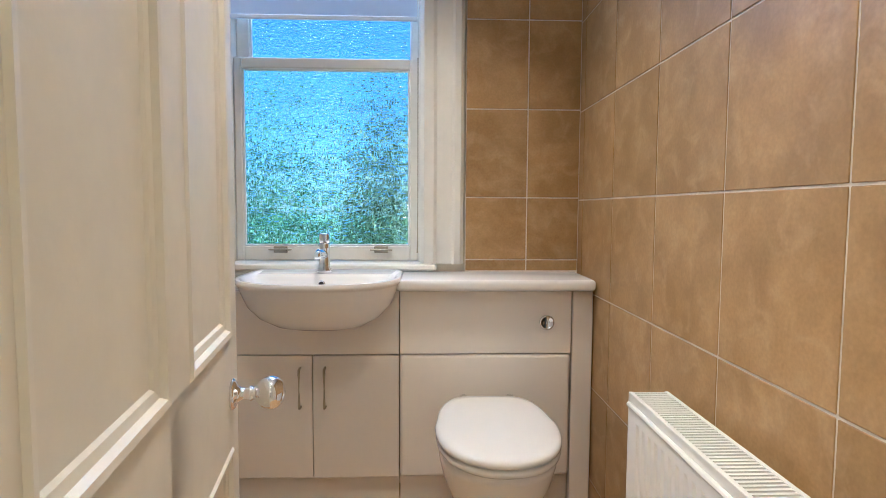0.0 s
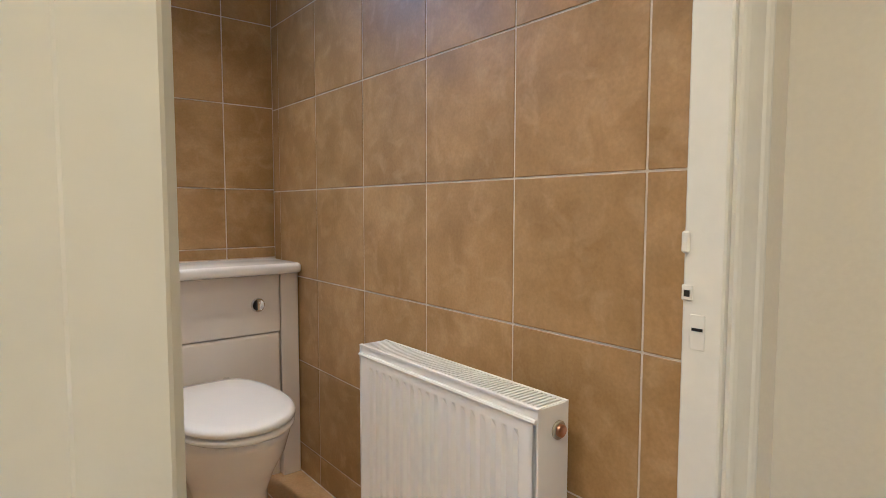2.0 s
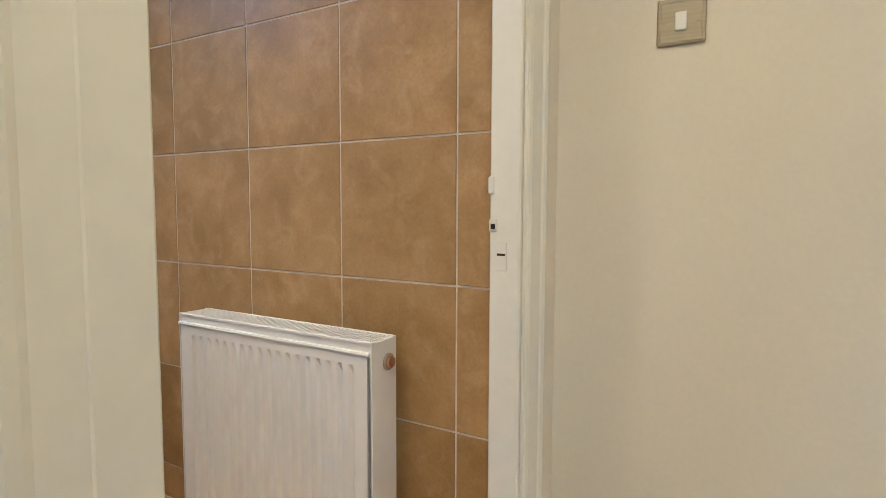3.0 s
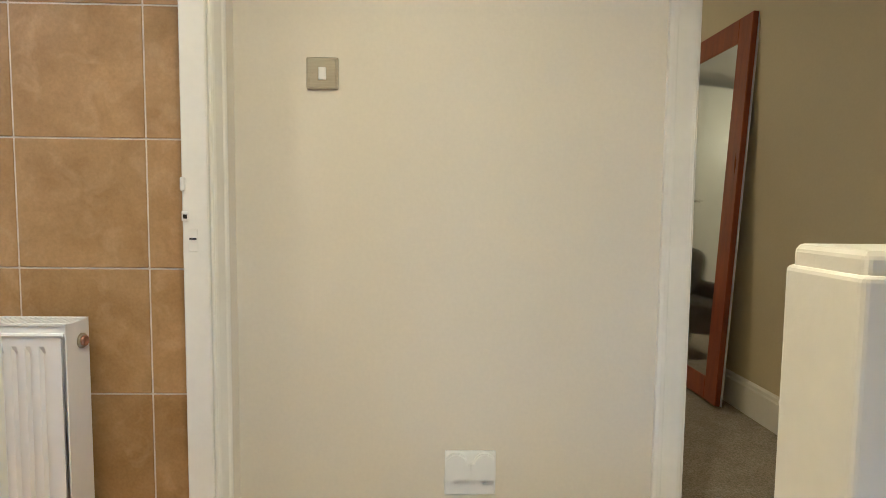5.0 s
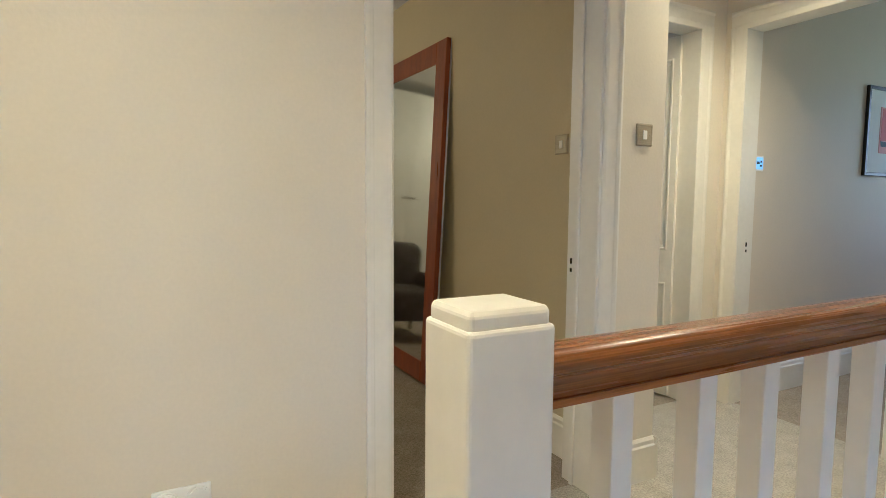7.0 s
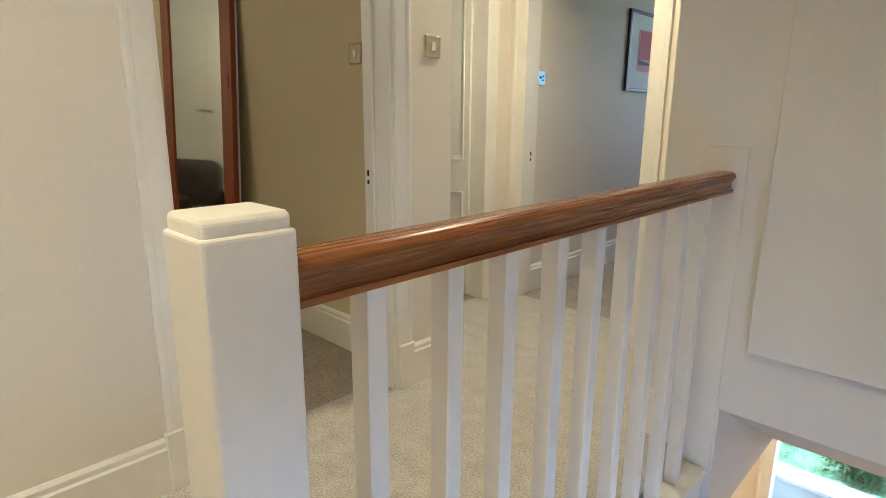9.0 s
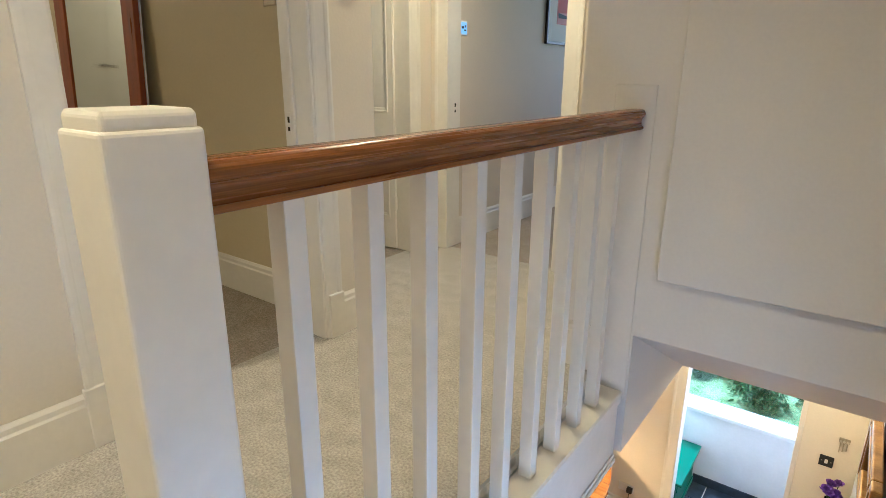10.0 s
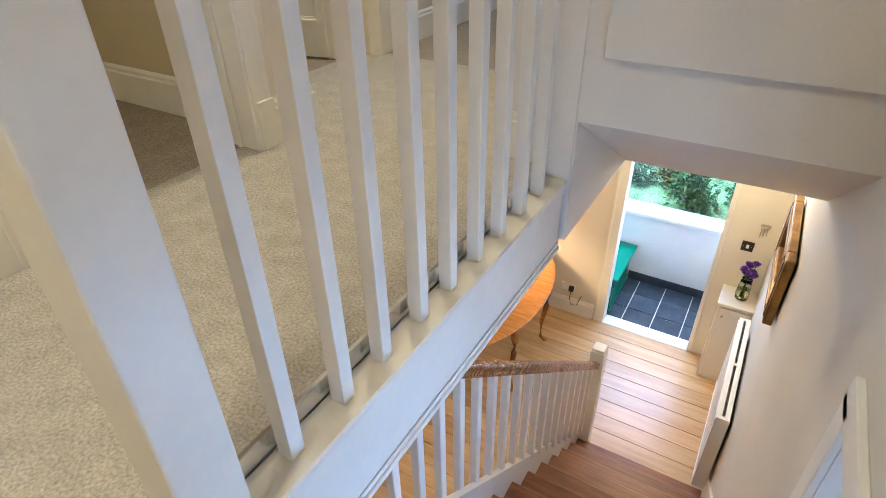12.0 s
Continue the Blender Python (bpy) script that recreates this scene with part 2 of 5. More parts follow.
def glass(name, rough=0.0, bump=0.0, tint=(1, 1, 1), ior=1.45):
    m = bpy.data.materials.new(name)
    m.use_nodes = True
    nt = m.node_tree
    b = nt.nodes["Principled BSDF"]
    b.inputs["Base Color"].default_value = (*tint, 1)
    b.inputs["Transmission Weight"].default_value = 1.0
    b.inputs["Roughness"].default_value, b.inputs["IOR"].default_value = rough, ior
    if bump:
        co = nt.nodes.new("ShaderNodeTexCoord")
        height = None
        for stretch, scale in (((1, 1, 0.33), 95), ((0.33, 1, 1), 95)):
            mp = nt.nodes.new("ShaderNodeMapping")
            mp.inputs["Scale"].default_value = stretch
            nt.links.new(co.outputs["Object"], mp.inputs["Vector"])
            v = nt.nodes.new("ShaderNodeTexVoronoi")
            v.distance = "CHEBYCHEV"
            v.inputs["Scale"].default_value = scale
            nt.links.new(mp.outputs[0], v.inputs["Vector"])
            if height is None:
                height = v.outputs["Distance"]
            else:
                mx = nt.nodes.new("ShaderNodeMath")
                mx.operation = "MINIMUM"
                nt.links.new(height, mx.inputs[0])
                nt.links.new(v.outputs["Distance"], mx.inputs[1])
                height = mx.outputs[0]
        bp = nt.nodes.new("ShaderNodeBump")
        bp.inputs["Strength"].default_value, bp.inputs["Distance"].default_value = bump, 0.006
        nt.links.new(height, bp.inputs["Height"])
        nt.links.new(bp.outputs[0], b.inputs["Normal"])
    return m


BLIND = bpy.data.materials.new("white_roller_blind")
BLIND.use_nodes = True
_nt = BLIND.node_tree
_tr = _nt.nodes.new("ShaderNodeBsdfTranslucent")
_tr.inputs[0].default_value = (0.62, 0.66, 0.76, 1)
_mx = _nt.nodes.new("ShaderNodeMixShader")
_mx.inputs[0].default_value = 0.32
_nt.nodes["Principled BSDF"].inputs["Base Color"].default_value = (0.82, 0.84, 0.86, 1)
_nt.nodes["Principled BSDF"].inputs["Roughness"].default_value = 0.8
_nt.links.new(_nt.nodes["Principled BSDF"].outputs[0], _mx.inputs[1])
_nt.links.new(_tr.outputs[0], _mx.inputs[2])
_nt.links.new(_mx.outputs[0], _nt.nodes["Material Output"].inputs[0])
GLASS = glass("clear_glass")
# the cyan tint puts the cool cast of the daylight into the glass colour
FROST = glass("obscured_glass", 0.07, 1.0, (0.80, 1.0, 0.98), 1.30)
MIRROR = mat("mirror_silver", (0.86, 0.88, 0.86), 0.02, 1.0, vary=0.0, bump=0)
BULB = emit("lamp_glow", (1.0, 0.85, 0.6), 12)
SCREEN = emit("lit_display", (0.30, 0.52, 0.75), 0.32)


# ---- builders ----
def box(bm, x0, y0, z0, x1, y1, z1, bevel=0.0, seg=1):
    m = Matrix.LocRotScale(((x0 + x1) / 2, (y0 + y1) / 2, (z0 + z1) / 2), None, (abs(x1 - x0), abs(y1 - y0), abs(z1 - z0)))
    r = bmesh.ops.create_cube(bm, size=1, matrix=m)
    if bevel:
        edges = list({e for v in r["verts"] for e in v.link_edges})
        bmesh.ops.bevel(bm, geom=edges, offset=bevel, segments=seg, affect="EDGES", profile=0.5)
    return bm


def prism(bm, pts, place, a, b):
    """A profile of 2D points, swept straight from a to b; place(u, v, w) gives the point."""
    rings = [[bm.verts.new(place(u, v, w)) for u, v in pts] for w in (a, b)]
    n = len(pts)
    for i in range(n):
        bm.faces.new((rings[0][i], rings[0][(i + 1) % n], rings[1][(i + 1) % n], rings[1][i]))
    bm.faces.new(rings[0][::-1])
    bm.faces.new(rings[1])
    return bm


def lathe(bm, profile, m=None, n=20, caps=True):
    """A turned shape about z from (radius, height) pairs."""
    m = m or Matrix()
    rings = [[bm.verts.new(m @ Vector((r * math.cos(2 * math.pi * k / n), r * math.sin(2 * math.pi * k / n), z))) for k in range(n)] for r, z in profile]
    for a, b in zip(rings, rings[1:]):
        for k in range(n):
            bm.faces.new((a[k], a[(k + 1) % n], b[(k + 1) % n], b[k]))
    if caps:
        bm.faces.new(rings[0][::-1])
        bm.faces.new(rings[-1])
    return bm


def loft(bm, rings, close_top=True, close_bottom=True):
    vs = [[bm.verts.new(p) for p in ring] for ring in rings]
    for a, b in zip(vs, vs[1:]):
        n = len(a)
        for k in range(n):
            bm.faces.new((a[k], a[(k + 1) % n], b[(k + 1) % n], b[k]))
    if close_bottom:
        bm.faces.new(vs[0][::-1])
    if close_top:
        bm.faces.new(vs[-1])
    return bm


def tube(bm, pts, r, n=8):
    pts = [Vector(p) for p in pts]
    rings = []
    for i, p in enumerate(pts):
        d = (pts[min(i + 1, len(pts) - 1)] - pts[max(i - 1, 0)]).normalized()
        q = d.to_track_quat("Z", "Y")
        rad = r[i] if isinstance(r, (list, tuple)) else r
        rings.append([p + q @ Vector((rad * math.cos(2 * math.pi * k / n), rad * math.sin(2 * math.pi * k / n), 0)) for k in range(n)])
    return loft(bm, rings)


def finish(name, bm, material, smooth=False):
    bmesh.ops.recalc_face_normals(bm, faces=bm.faces[:])
    me = bpy.data.meshes.new(name)
    bm.to_mesh(me)
    bm.free()
    me.materials.append(material)
    if smooth:
        for p in me.polygons:
            p.use_smooth = True
    return new(name, me)


def part(name, bm, material, parent, label="", smooth=False):
    root = parent
    while root.parent:
        root = root.parent
    bmesh.ops.translate(bm, verts=bm.verts[:], vec=-root.location)
    ob = finish(name, bm, material, smooth)
    ob.parent = parent
    if label:
        ob["label"] = label
    return ob


def thing(name, at, label, category, group=""):
    ob = new(name)
    ob.location = at
    ob.empty_display_size = 0.1
    return tagged(ob, label, category, group)


def structure(name, bm, material, smooth=False, label=""):
    return tagged(finish(name, bm, material, smooth), label=label, kind="structure")


def B(*boxes, bevel=0.0):
    bm = bmesh.new()
    for b in boxes:
        box(bm, *b, bevel=bevel)
    return bm


def smooth_by_angle(ob, deg=40):
    me = ob.data
    for p in me.polygons:
        p.use_smooth = True
    me.set_sharp_from_angle(angle=radians(deg))
    return ob


# ---- plan ----
F = -2.93            # lower floor
BF = 0.12            # bathroom floor
CZ = 2.5             # upper ceiling
HC = -0.32           # lower ceiling
SW = 1.443           # landing wall with the switch
RW = -0.62           # wall beside the stairs
DY = 0.90            # landing face of the bathroom wall
EY = -1.65           # wall at the end of the stairwell

# floors
structure("floor_landing", B((0.40, -1.66, -0.025, 1.545, 0.93, 0), (RW, 0.47, -0.025, 0.40, 0.93, 0), (0.55, -2.66, -0.025, 2.02, -1.66, 0), (0.40, 0.03, -0.025, 0.402, 0.47, 0)), CARPET)
structure("floor_slab", B((0.337, -1.66, HC, 0.41, 2.3, -0.074), (0.41, -1.66, HC, 6.1, 2.3, -0.026), (RW, 0.47, HC, 0.337, 0.93, -0.026), (0.40, -5.5, HC, 6.1, -1.66, -0.026), (RW, -5.5, HC, 0.40, -2.54, -0.026)), CEIL)
structure("floor_bedroom", B((1.548, -1.33, -0.025, 6.0, 2.2, -0.004)), CARPET2)
structure("floor_study", B((-0.6, -5.4, -0.025, 1.87, -2.665, -0.003)), CARPET2)
structure("floor_closet", B((2.025, -3.0, -0.025, 4.0, -1.54, -0.003)), CARPET2)
structure("bath_floor_base", B((-0.15, 0.94, -0.02, 1.3724, 2.8396, BF - 0.002)), GROUT)
structure("hall_floor_base", B((RW, -4.36, F - 0.1, 3.2, 0.5, F - 0.024)), DARKHOLE)

# ceilings
structure("ceiling", B((-0.8, -5.6, CZ, 6.2, 3.2, CZ + 0.12)), CEIL)
bm = bmesh.new()
prism(bm, [(EY, 0.185), (EY - 0.10, 0.30), (-2.66, -0.20), (-2.54, HC)], lambda u, v, w: Vector((w, u, v)), RW, 0.285)
structure("soffit_sloping", bm, PALE)

# upper walls
structure("wall_bath_front", B((RW, 0.856, 0, 0.455, 0.965, CZ), (1.295, DY, 0, SW, 0.965, CZ), (0.455, DY, 2.13, 1.295, 0.965, CZ)), CREAM)
structure("wall_switch_side", B((SW, -0.335, 0, 1.60, 0.9655, CZ), (SW, -1.235, 2.13, 1.60, -0.335, CZ), (SW, -1.54, 0, 1.60, -1.235, CZ)), CREAM)
structure("wall_bedroom_side", B((1.60, -1.54, 0, 6.0, -1.33, CZ)), BEDWALL)
structure("wall_bedroom_far", B((6.0, -1.54, 0, 6.1, 2.3, CZ), (1.60, 2.2, 0, 6.0, 2.3, CZ), (1.602, -0.335, 0, 1.612, 2.2, CZ)), BEDWALL)
structure("wall_niche_side", B((1.98, -2.62, 0, 2.10, -2.44, CZ), (1.98, -1.68, 0, 2.10, -1.54, CZ), (1.98, -2.44, 2.13, 2.10, -1.68, CZ)), CREAM)
structure("wall_landing_end", B((0.43, -2.74, 0, 1.05, -2.62, CZ), (1.88, -2.74, 0, 2.10, -2.62, CZ), (1.05, -2.74, 2.13, 1.88, -2.62, CZ), (0.43, -2.62, 0, 0.55, -1.77, CZ)), CREAM)
structure("wall_stair_end", B((RW, -1.77, 0.30, 0.55, EY, CZ), (0.285, -1.77, -0.02, 0.55, EY, 0.30)), PALE)
bm = bmesh.new()
prism(bm, [(RW, 0.185), (0.285, 0.185), (0.285, 0.301), (RW, 0.301)], lambda u, v, w: Vector((u, w, v)), -1.75, EY)
structure("wall_stair_lintel", bm, PALE)
structure("panel_stair_end", B((RW, EY - 0.002, 0.421, 0.218, -1.612, CZ), bevel=0.004), PALE)
for wb in ((1.87, -5.4, 0, 1.98, -2.74, CZ), (-0.7, -5.5, 0, -0.6, -2.74, CZ), (-0.6, -2.74, 0, 0.43, -2.66, CZ),
          (-0.6, -5.5, 0, 0.4, -5.4, CZ), (1.6, -5.5, 0, 1.98, -5.4, CZ), (0.4, -5.5, 0, 1.6, -5.4, 0.9), (0.4, -5.5, 2.1, 1.6, -5.4, CZ)):
    structure("wall_study", B(wb), GREYWALL)
for wb in ((2.10, -3.1, 0, 4.0, -3.0, CZ), (1.985, -3.0, 0, 2.10, -2.745, CZ), (4.0, -3.1, 0, 4.1, -2.45, CZ), (4.0, -1.75, 0, 4.1, -1.54, CZ), (4.0, -2.45, 0, 4.1, -1.75, 1.0), (4.0, -2.45, 2.1, 4.1, -1.75, CZ)):
    structure("wall_closet", B(wb), GREYWALL)
structure("wall_stair_side", B((RW - 0.13, -5.5, F, RW, -0.85, CZ), (RW - 0.13, 0.35, F, RW, 1.0, CZ), (RW - 0.13, -0.85, F, RW, 0.35, -1.15), (RW - 0.13, -0.85, -0.05, RW, 0.35, CZ)), PALE)
structure("wall_bath_left", B((-0.25, 0.965, 0, -0.15, 3.1, CZ)), CREAM)
structure("wall_bath_window", B((-0.15, 2.855, 0, -0.01, 3.1, CZ), (0.785, 2.855, 0, 1.60, 3.1, CZ), (-0.01, 2.855, 0, 0.785, 3.1, 0.975), (-0.01, 2.855, 2.38, 0.785, 3.1, CZ)), CREAM)
structure("wall_bath_right", B((1.3725, 0.966, 0, 1.60, 2.855, CZ)), GROUT)
structure("grout_bath_window", B((0.93, 2.8398, BF, 1.3724, 2.856, CZ)), GROUT)

structure("wall_cheek", B((0.287, -2.54, HC, 0.40, -1.66, 0.29)), PALE)
# lower walls
structure("wall_hall_front", B((RW, -4.48, F, -0.25, -4.36, HC), (0.64, -4.48, F, 3.2, -4.36, HC), (-0.25, -4.48, -0.85, 0.64, -4.36, HC)), CREAM)
structure("wall_hall_far", B((3.2, -4.48, F, 3.3, 0.6, HC), (RW, 0.5, F, 3.2, 0.6, HC)), CREAM)
structure("wall_porch", B((-0.45, -5.40, F - 0.05, 1.6, -5.28, -2.10), (1.6, -5.40, F - 0.05, 1.7, -4.48, -0.5), (-0.5, -5.40, F - 0.05, -0.40, -4.48, -0.5), (-0.5, -5.40, -0.62, 1.7, -5.28, -0.5)), WHITE2)
structure("ceiling_porch", B((-0.5, -5.40, -0.5, 1.7, -4.48, -0.40)), CEIL)
structure("porch_floor_base", B((-0.45, -5.30, F - 0.1, 1.62, -4.36, F - 0.014)), GROUT)

# landing edge beside the stairs: cap, fascia and mouldings
edge = structure("landing_edge", B((0.312, EY, -0.345, 0.337, -0.07, -0.073), bevel=0.003), WHITE)
structure("landing_edge_cap", B((0.298, EY, -0.073, 0.397, -0.07, -0.050), bevel=0.006), WHITE)
structure("landing_edge_trim", B((0.303, EY, -0.100, 0.312, -0.07, -0.074), (0.300, EY, -0.365, 0.337, -0.07, -0.346), (0.306, EY, -0.345, 0.3115, -0.07, -0.325), bevel=0.003), WHITE)
structure("landing_edge_top", B((0.312, -0.07, -0.345, 0.40, 0.47, -0.026), (RW, 0.45, -0.345, 0.312, 0.469, -0.026)), WHITE)
structure("carpet_strip", B((0.3955, EY, -0.049, 0.4095, -0.08, 0.004), bevel=0.002), CHROME)
structure("trim_half_newel", B((0.292, EY, -0.13, 0.43, -1.644, 1.06), bevel=0.002), PALE)


# skirting boards: a flat board with a moulded top
def skirt(name, place, a, b, h=0.18, d=0.018, z=0.0):
    bm = bmesh.new()
    prism(bm, [(0, z), (d, z), (d, z + h - 0.035), (d - 0.006, z + h - 0.028), (d - 0.006, z + h - 0.012), (0.004, z + h), (0, z + h)], place, a, b)
    return structure(name, bm, WHITE)


skirt("baseboard", lambda u, v, w: Vector((SW - u, w, v)), -0.27, 0.88)
skirt("baseboard", lambda u, v, w: Vector((SW - u, w, v)), -1.54, -1.30)
skirt("baseboard", lambda u, v, w: Vector((w, -1.54 - u, v)), SW - 0.016, 1.98)
skirt("baseboard", lambda u, v, w: Vector((w, -1.33 + u, v)), 1.62, 6.0)
skirt("baseboard", lambda u, v, w: Vector((1.87 - u, w, v)), -5.4, -2.745)
skirt("baseboard", lambda u, v, w: Vector((w, EY + u, v)), 0.427, 0.55)
skirt("baseboard", lambda u, v, w: Vector((w, -2.62 + u, v)), 0.55, 0.99)
skirt("baseboard", lambda u, v, w: Vector((w, -4.36 + u, v)), 0.72, 3.2, z=F)
skirt("baseboard", lambda u, v, w: Vector((w, 0.856 - u, v)), RW, 0.398)


for y0, y1 in ((-0.352, -0.270), (-1.304, -1.222)):
    structure("trim_plinth_block", B((SW - 0.022, y0, 0, SW, y1, 0.197), bevel=0.003), WHITE)


# door frames: lining, stop and moulded architraves
def architrave(bm, place, a, b, w=0.085, d=0.015):
    prism(bm, [(0, 0), (w, 0), (w, d), (w - 0.010, d + 0.002), (w - 0.020, d), (w - 0.026, d - 0.003), (0.014, d - 0.004), (0.005, d - 0.006), (0, d - 0.009)], place, a, b)


def door_frame(name, lining, runs):
    root = structure(name, lining, WHITE)
    for place, a, b in runs:
        bm = bmesh.new()
        architrave(bm, place, a, b)
        part("architrave", bm, WHITE, root)
    return root


# bathroom frame
fr_bath = door_frame("door_frame_bath", B((0.455, 0.842, 0, 0.504, 0.926, 2.10), (0.455, 0.9265, 0, 0.490, 0.966, 2.10), (1.256, 0.903, 0, 1.295, 0.966, 2.10), (0.455, 0.903, 2.09, 1.295, 0.966, 2.13), bevel=0.003),
                     [(lambda u, v, w: Vector((0.484 - u, 0.855 - v, w)), 0, 2.11), (lambda u, v, w: Vector((1.268 + u, DY + 0.002 - v, w)), 0, 2.11), (lambda u, v, w: Vector((w, DY + 0.002 - v, 2.11 + u)), 0.399, 1.353)])
fr_bed = door_frame("door_frame_bedroom", B((SW - 0.002, -0.37, 0, 1.61, -0.335, 2.10), (SW - 0.002, -1.235, 0, 1.61, -1.20, 2.10), (SW - 0.002, -1.235, 2.09, 1.61, -0.335, 2.13),
                    (1.535, -1.20, 0, 1.555, -1.188, 2.09), (1.535, -0.382, 0, 1.555, -0.37, 2.09), bevel=0.003),
                    [(lambda u, v, w: Vector((SW - v, -0.362 + u, w)), 0, 2.11), (lambda u, v, w: Vector((SW - v, -1.212 - u, w)), 0, 2.11), (lambda u, v, w: Vector((SW - v, w, 2.11 + u)), -1.297, -0.277)])
fr_closet = door_frame("door_frame_closet", B((1.97, -2.44, 0, 2.11, -2.405, 2.10), (1.97, -1.715, 0, 2.11, -1.68, 2.10), (1.97, -2.44, 2.09, 2.11, -1.68, 2.13), bevel=0.003),
                       [(lambda u, v, w: Vector((1.98 - v, -2.415 - u, w)), 0, 2.11), (lambda u, v, w: Vector((1.98 - v, -1.705 + u, w)), 0, 2.11), (lambda u, v, w: Vector((1.98 - v, w, 2.11 + u)), -2.50, -1.62)])
fr_study = door_frame("door_frame_study", B((1.05, -2.75, 0, 1.085, -2.61, 2.10), (1.845, -2.75, 0, 1.88, -2.61, 2.10), (1.05, -2.75, 2.09, 1.88, -2.61, 2.13), bevel=0.003),
                      [(lambda u, v, w: Vector((1.075 - u, -2.62 + v, w)), 0, 2.11), (lambda u, v, w: Vector((1.855 + u, -2.62 + v, w)), 0, 2.11), (lambda u, v, w: Vector((w, -2.62 + v, 2.11 + u)), 0.99, 1.94)])
fr_porch = door_frame("door_frame_porch", B((-0.25, -4.49, F, -0.215, -4.35, -0.88), (0.605, -4.49, F, 0.64, -4.35, -0.88), (-0.25, -4.49, -0.88, 0.64, -4.35, -0.85), bevel=0.003),
                      [(lambda u, v, w: Vector((0.615 + u, -4.36 + v, w)), F, -0.87)])
structure("porch_threshold", B((-0.215, -4.50, F - 0.02, 0.605, -4.35, F + 0.006), bevel=0.004), WHITE2)

# strike plates let into the jambs


def strike_plate(bm, holes, label):
    t = tagged(finish("strike_plate", bm, WHITE), label, "strike plate")
    for h in holes:
        # solid dark block on the plate, painted as the shade of a slot
        part("keeper_hole_shade", B(h), DARKHOLE, t)


strike_plate(B((1.2548, 0.929, 0.962, 1.2565, 0.952, 1.016), bevel=0.0007), [(1.2542, 0.932, 0.991, 1.2552, 0.949, 0.9955)], "painted latch plate let into a white door jamb")
strike_plate(B((1.2530, 0.949, 1.036, 1.2565, 0.9665, 1.060), bevel=0.0015), [(1.2522, 0.953, 1.042, 1.2536, 0.962, 1.052)], "painted bolt keeper on a white door jamb")
strike_plate(B((1.2505, 0.955, 1.108, 1.2565, 0.9685, 1.142), bevel=0.003), [], "painted metal catch on the edge of a door jamb")
strike_plate(B((1.57, -1.1995, 0.86, 1.592, -1.197, 0.945), bevel=0.001), [(1.575, -1.1975, 0.905, 1.586, -1.1955, 0.928), (1.575, -1.1975, 0.872, 1.586, -1.1955, 0.888)], "painted strike plate with two dark slots in a door jamb")
strike_plate(B((1.8425, -2.70, 0.86, 1.845, -2.678, 0.945), bevel=0.001), [(1.8405, -2.695, 0.905, 1.843, -2.684, 0.928), (1.8405, -2.695, 0.872, 1.843, -2.684, 0.888)], "painted strike plate with two dark slots in a door jamb")

# ---- stairs ----
RISE, GO, TOPY, NST = -F / 15, 0.2264, 0.47, 15
stairs = structure("stairs", B((RW, -2.70, F - 0.02, RW + 0.02, TOPY, F)), WHITE)
for k in range(1, NST):
    y1, z1 = TOPY - (k - 1) * GO, -k * RISE
    part("tread", B((RW + 0.01, y1 - GO - 0.02, z1 - 0.03, 0.31, y1 + 0.012, z1), bevel=0.006), STAIRWOOD, stairs)
    part("riser", B((RW + 0.01, y1 - GO, z1 - RISE, 0.31, y1 - GO + 0.015, z1 - 0.03)), STAIRWOOD, stairs)
slope = RISE / GO


def pitch_z(y):
    return -RISE - (TOPY - y - GO) * slope + 0.0


bm = bmesh.new()
prism(bm, [(TOPY - 0.3, pitch_z(TOPY - 0.3) + 0.14), (-2.72, pitch_z(-2.72) + 0.14), (-2.72, F), (-2.35, F), (TOPY - 0.3, pitch_z(TOPY - 0.3) - 0.22)], lambda u, v, w: Vector((w, u, v)), 0.305, 0.335)
structure("stair_string_open", bm, WHITE)
bm = bmesh.new()
prism(bm, [(TOPY, 0.15), (-2.70, pitch_z(-2.70) + 0.17), (-2.85, F + 0.15), (-2.85, F), (-2.4, F), (TOPY, -0.4)], lambda u, v, w: Vector((w, u, v)), RW, RW + 0.018)
structure("stair_string_wall", bm, WHITE)


# ---- banisters ----
def newel_post(x0, y0, x1, y1, z0, z1, label):
    t = thing("newel_post", ((x0 + x1) / 2, (y0 + y1) / 2, z0), label, "newel post")
    part("post", box(bmesh.new(), x0, y0, z0, x1, y1, z1 - 0.018, bevel=0.006, seg=3), WHITE, t)
    i = 0.0045
    bm = box(bmesh.new(), x0 + i, y0 + i, z1 - 0.026, x1 - i, y1 - i, z1, bevel=0.006, seg=3)
    top = [v for v in bm.verts if v.co.z > z1 - 0.02]
    cx, cy = (x0 + x1) / 2, (y0 + y1) / 2
    for v in top:
        if v.co.z > z1 - 0.003:
            v.co.x, v.co.y = cx + (v.co.x - cx) * 0.985, cy + (v.co.y - cy) * 0.985
            v.co.z += 0.002
    part("cap", bm, WHITE, t)
    return t


newel_post(0.307, -0.083, 0.407, 0.030, -0.36, 1.043, "white painted square newel post with a stepped chamfered cap")


def rail_profile(w=0.068, h=0.067):
    a = w / 2
    half = [(0.74, 0.0), (0.92, 0.03), (0.95, 0.10), (0.93, 0.17), (0.80, 0.19), (0.73, 0.27), (0.70, 0.40), (0.75, 0.52), (0.86, 0.60), (0.93, 0.62), (0.93, 0.66), (0.99, 0.665), (1.03, 0.73), (1.02, 0.82), (0.94, 0.91), (0.76, 0.975), (0.40, 1.0)]
    return [(a * u, h * v) for u, v in half] + [(-a * u, h * v) for u, v in reversed(half)]


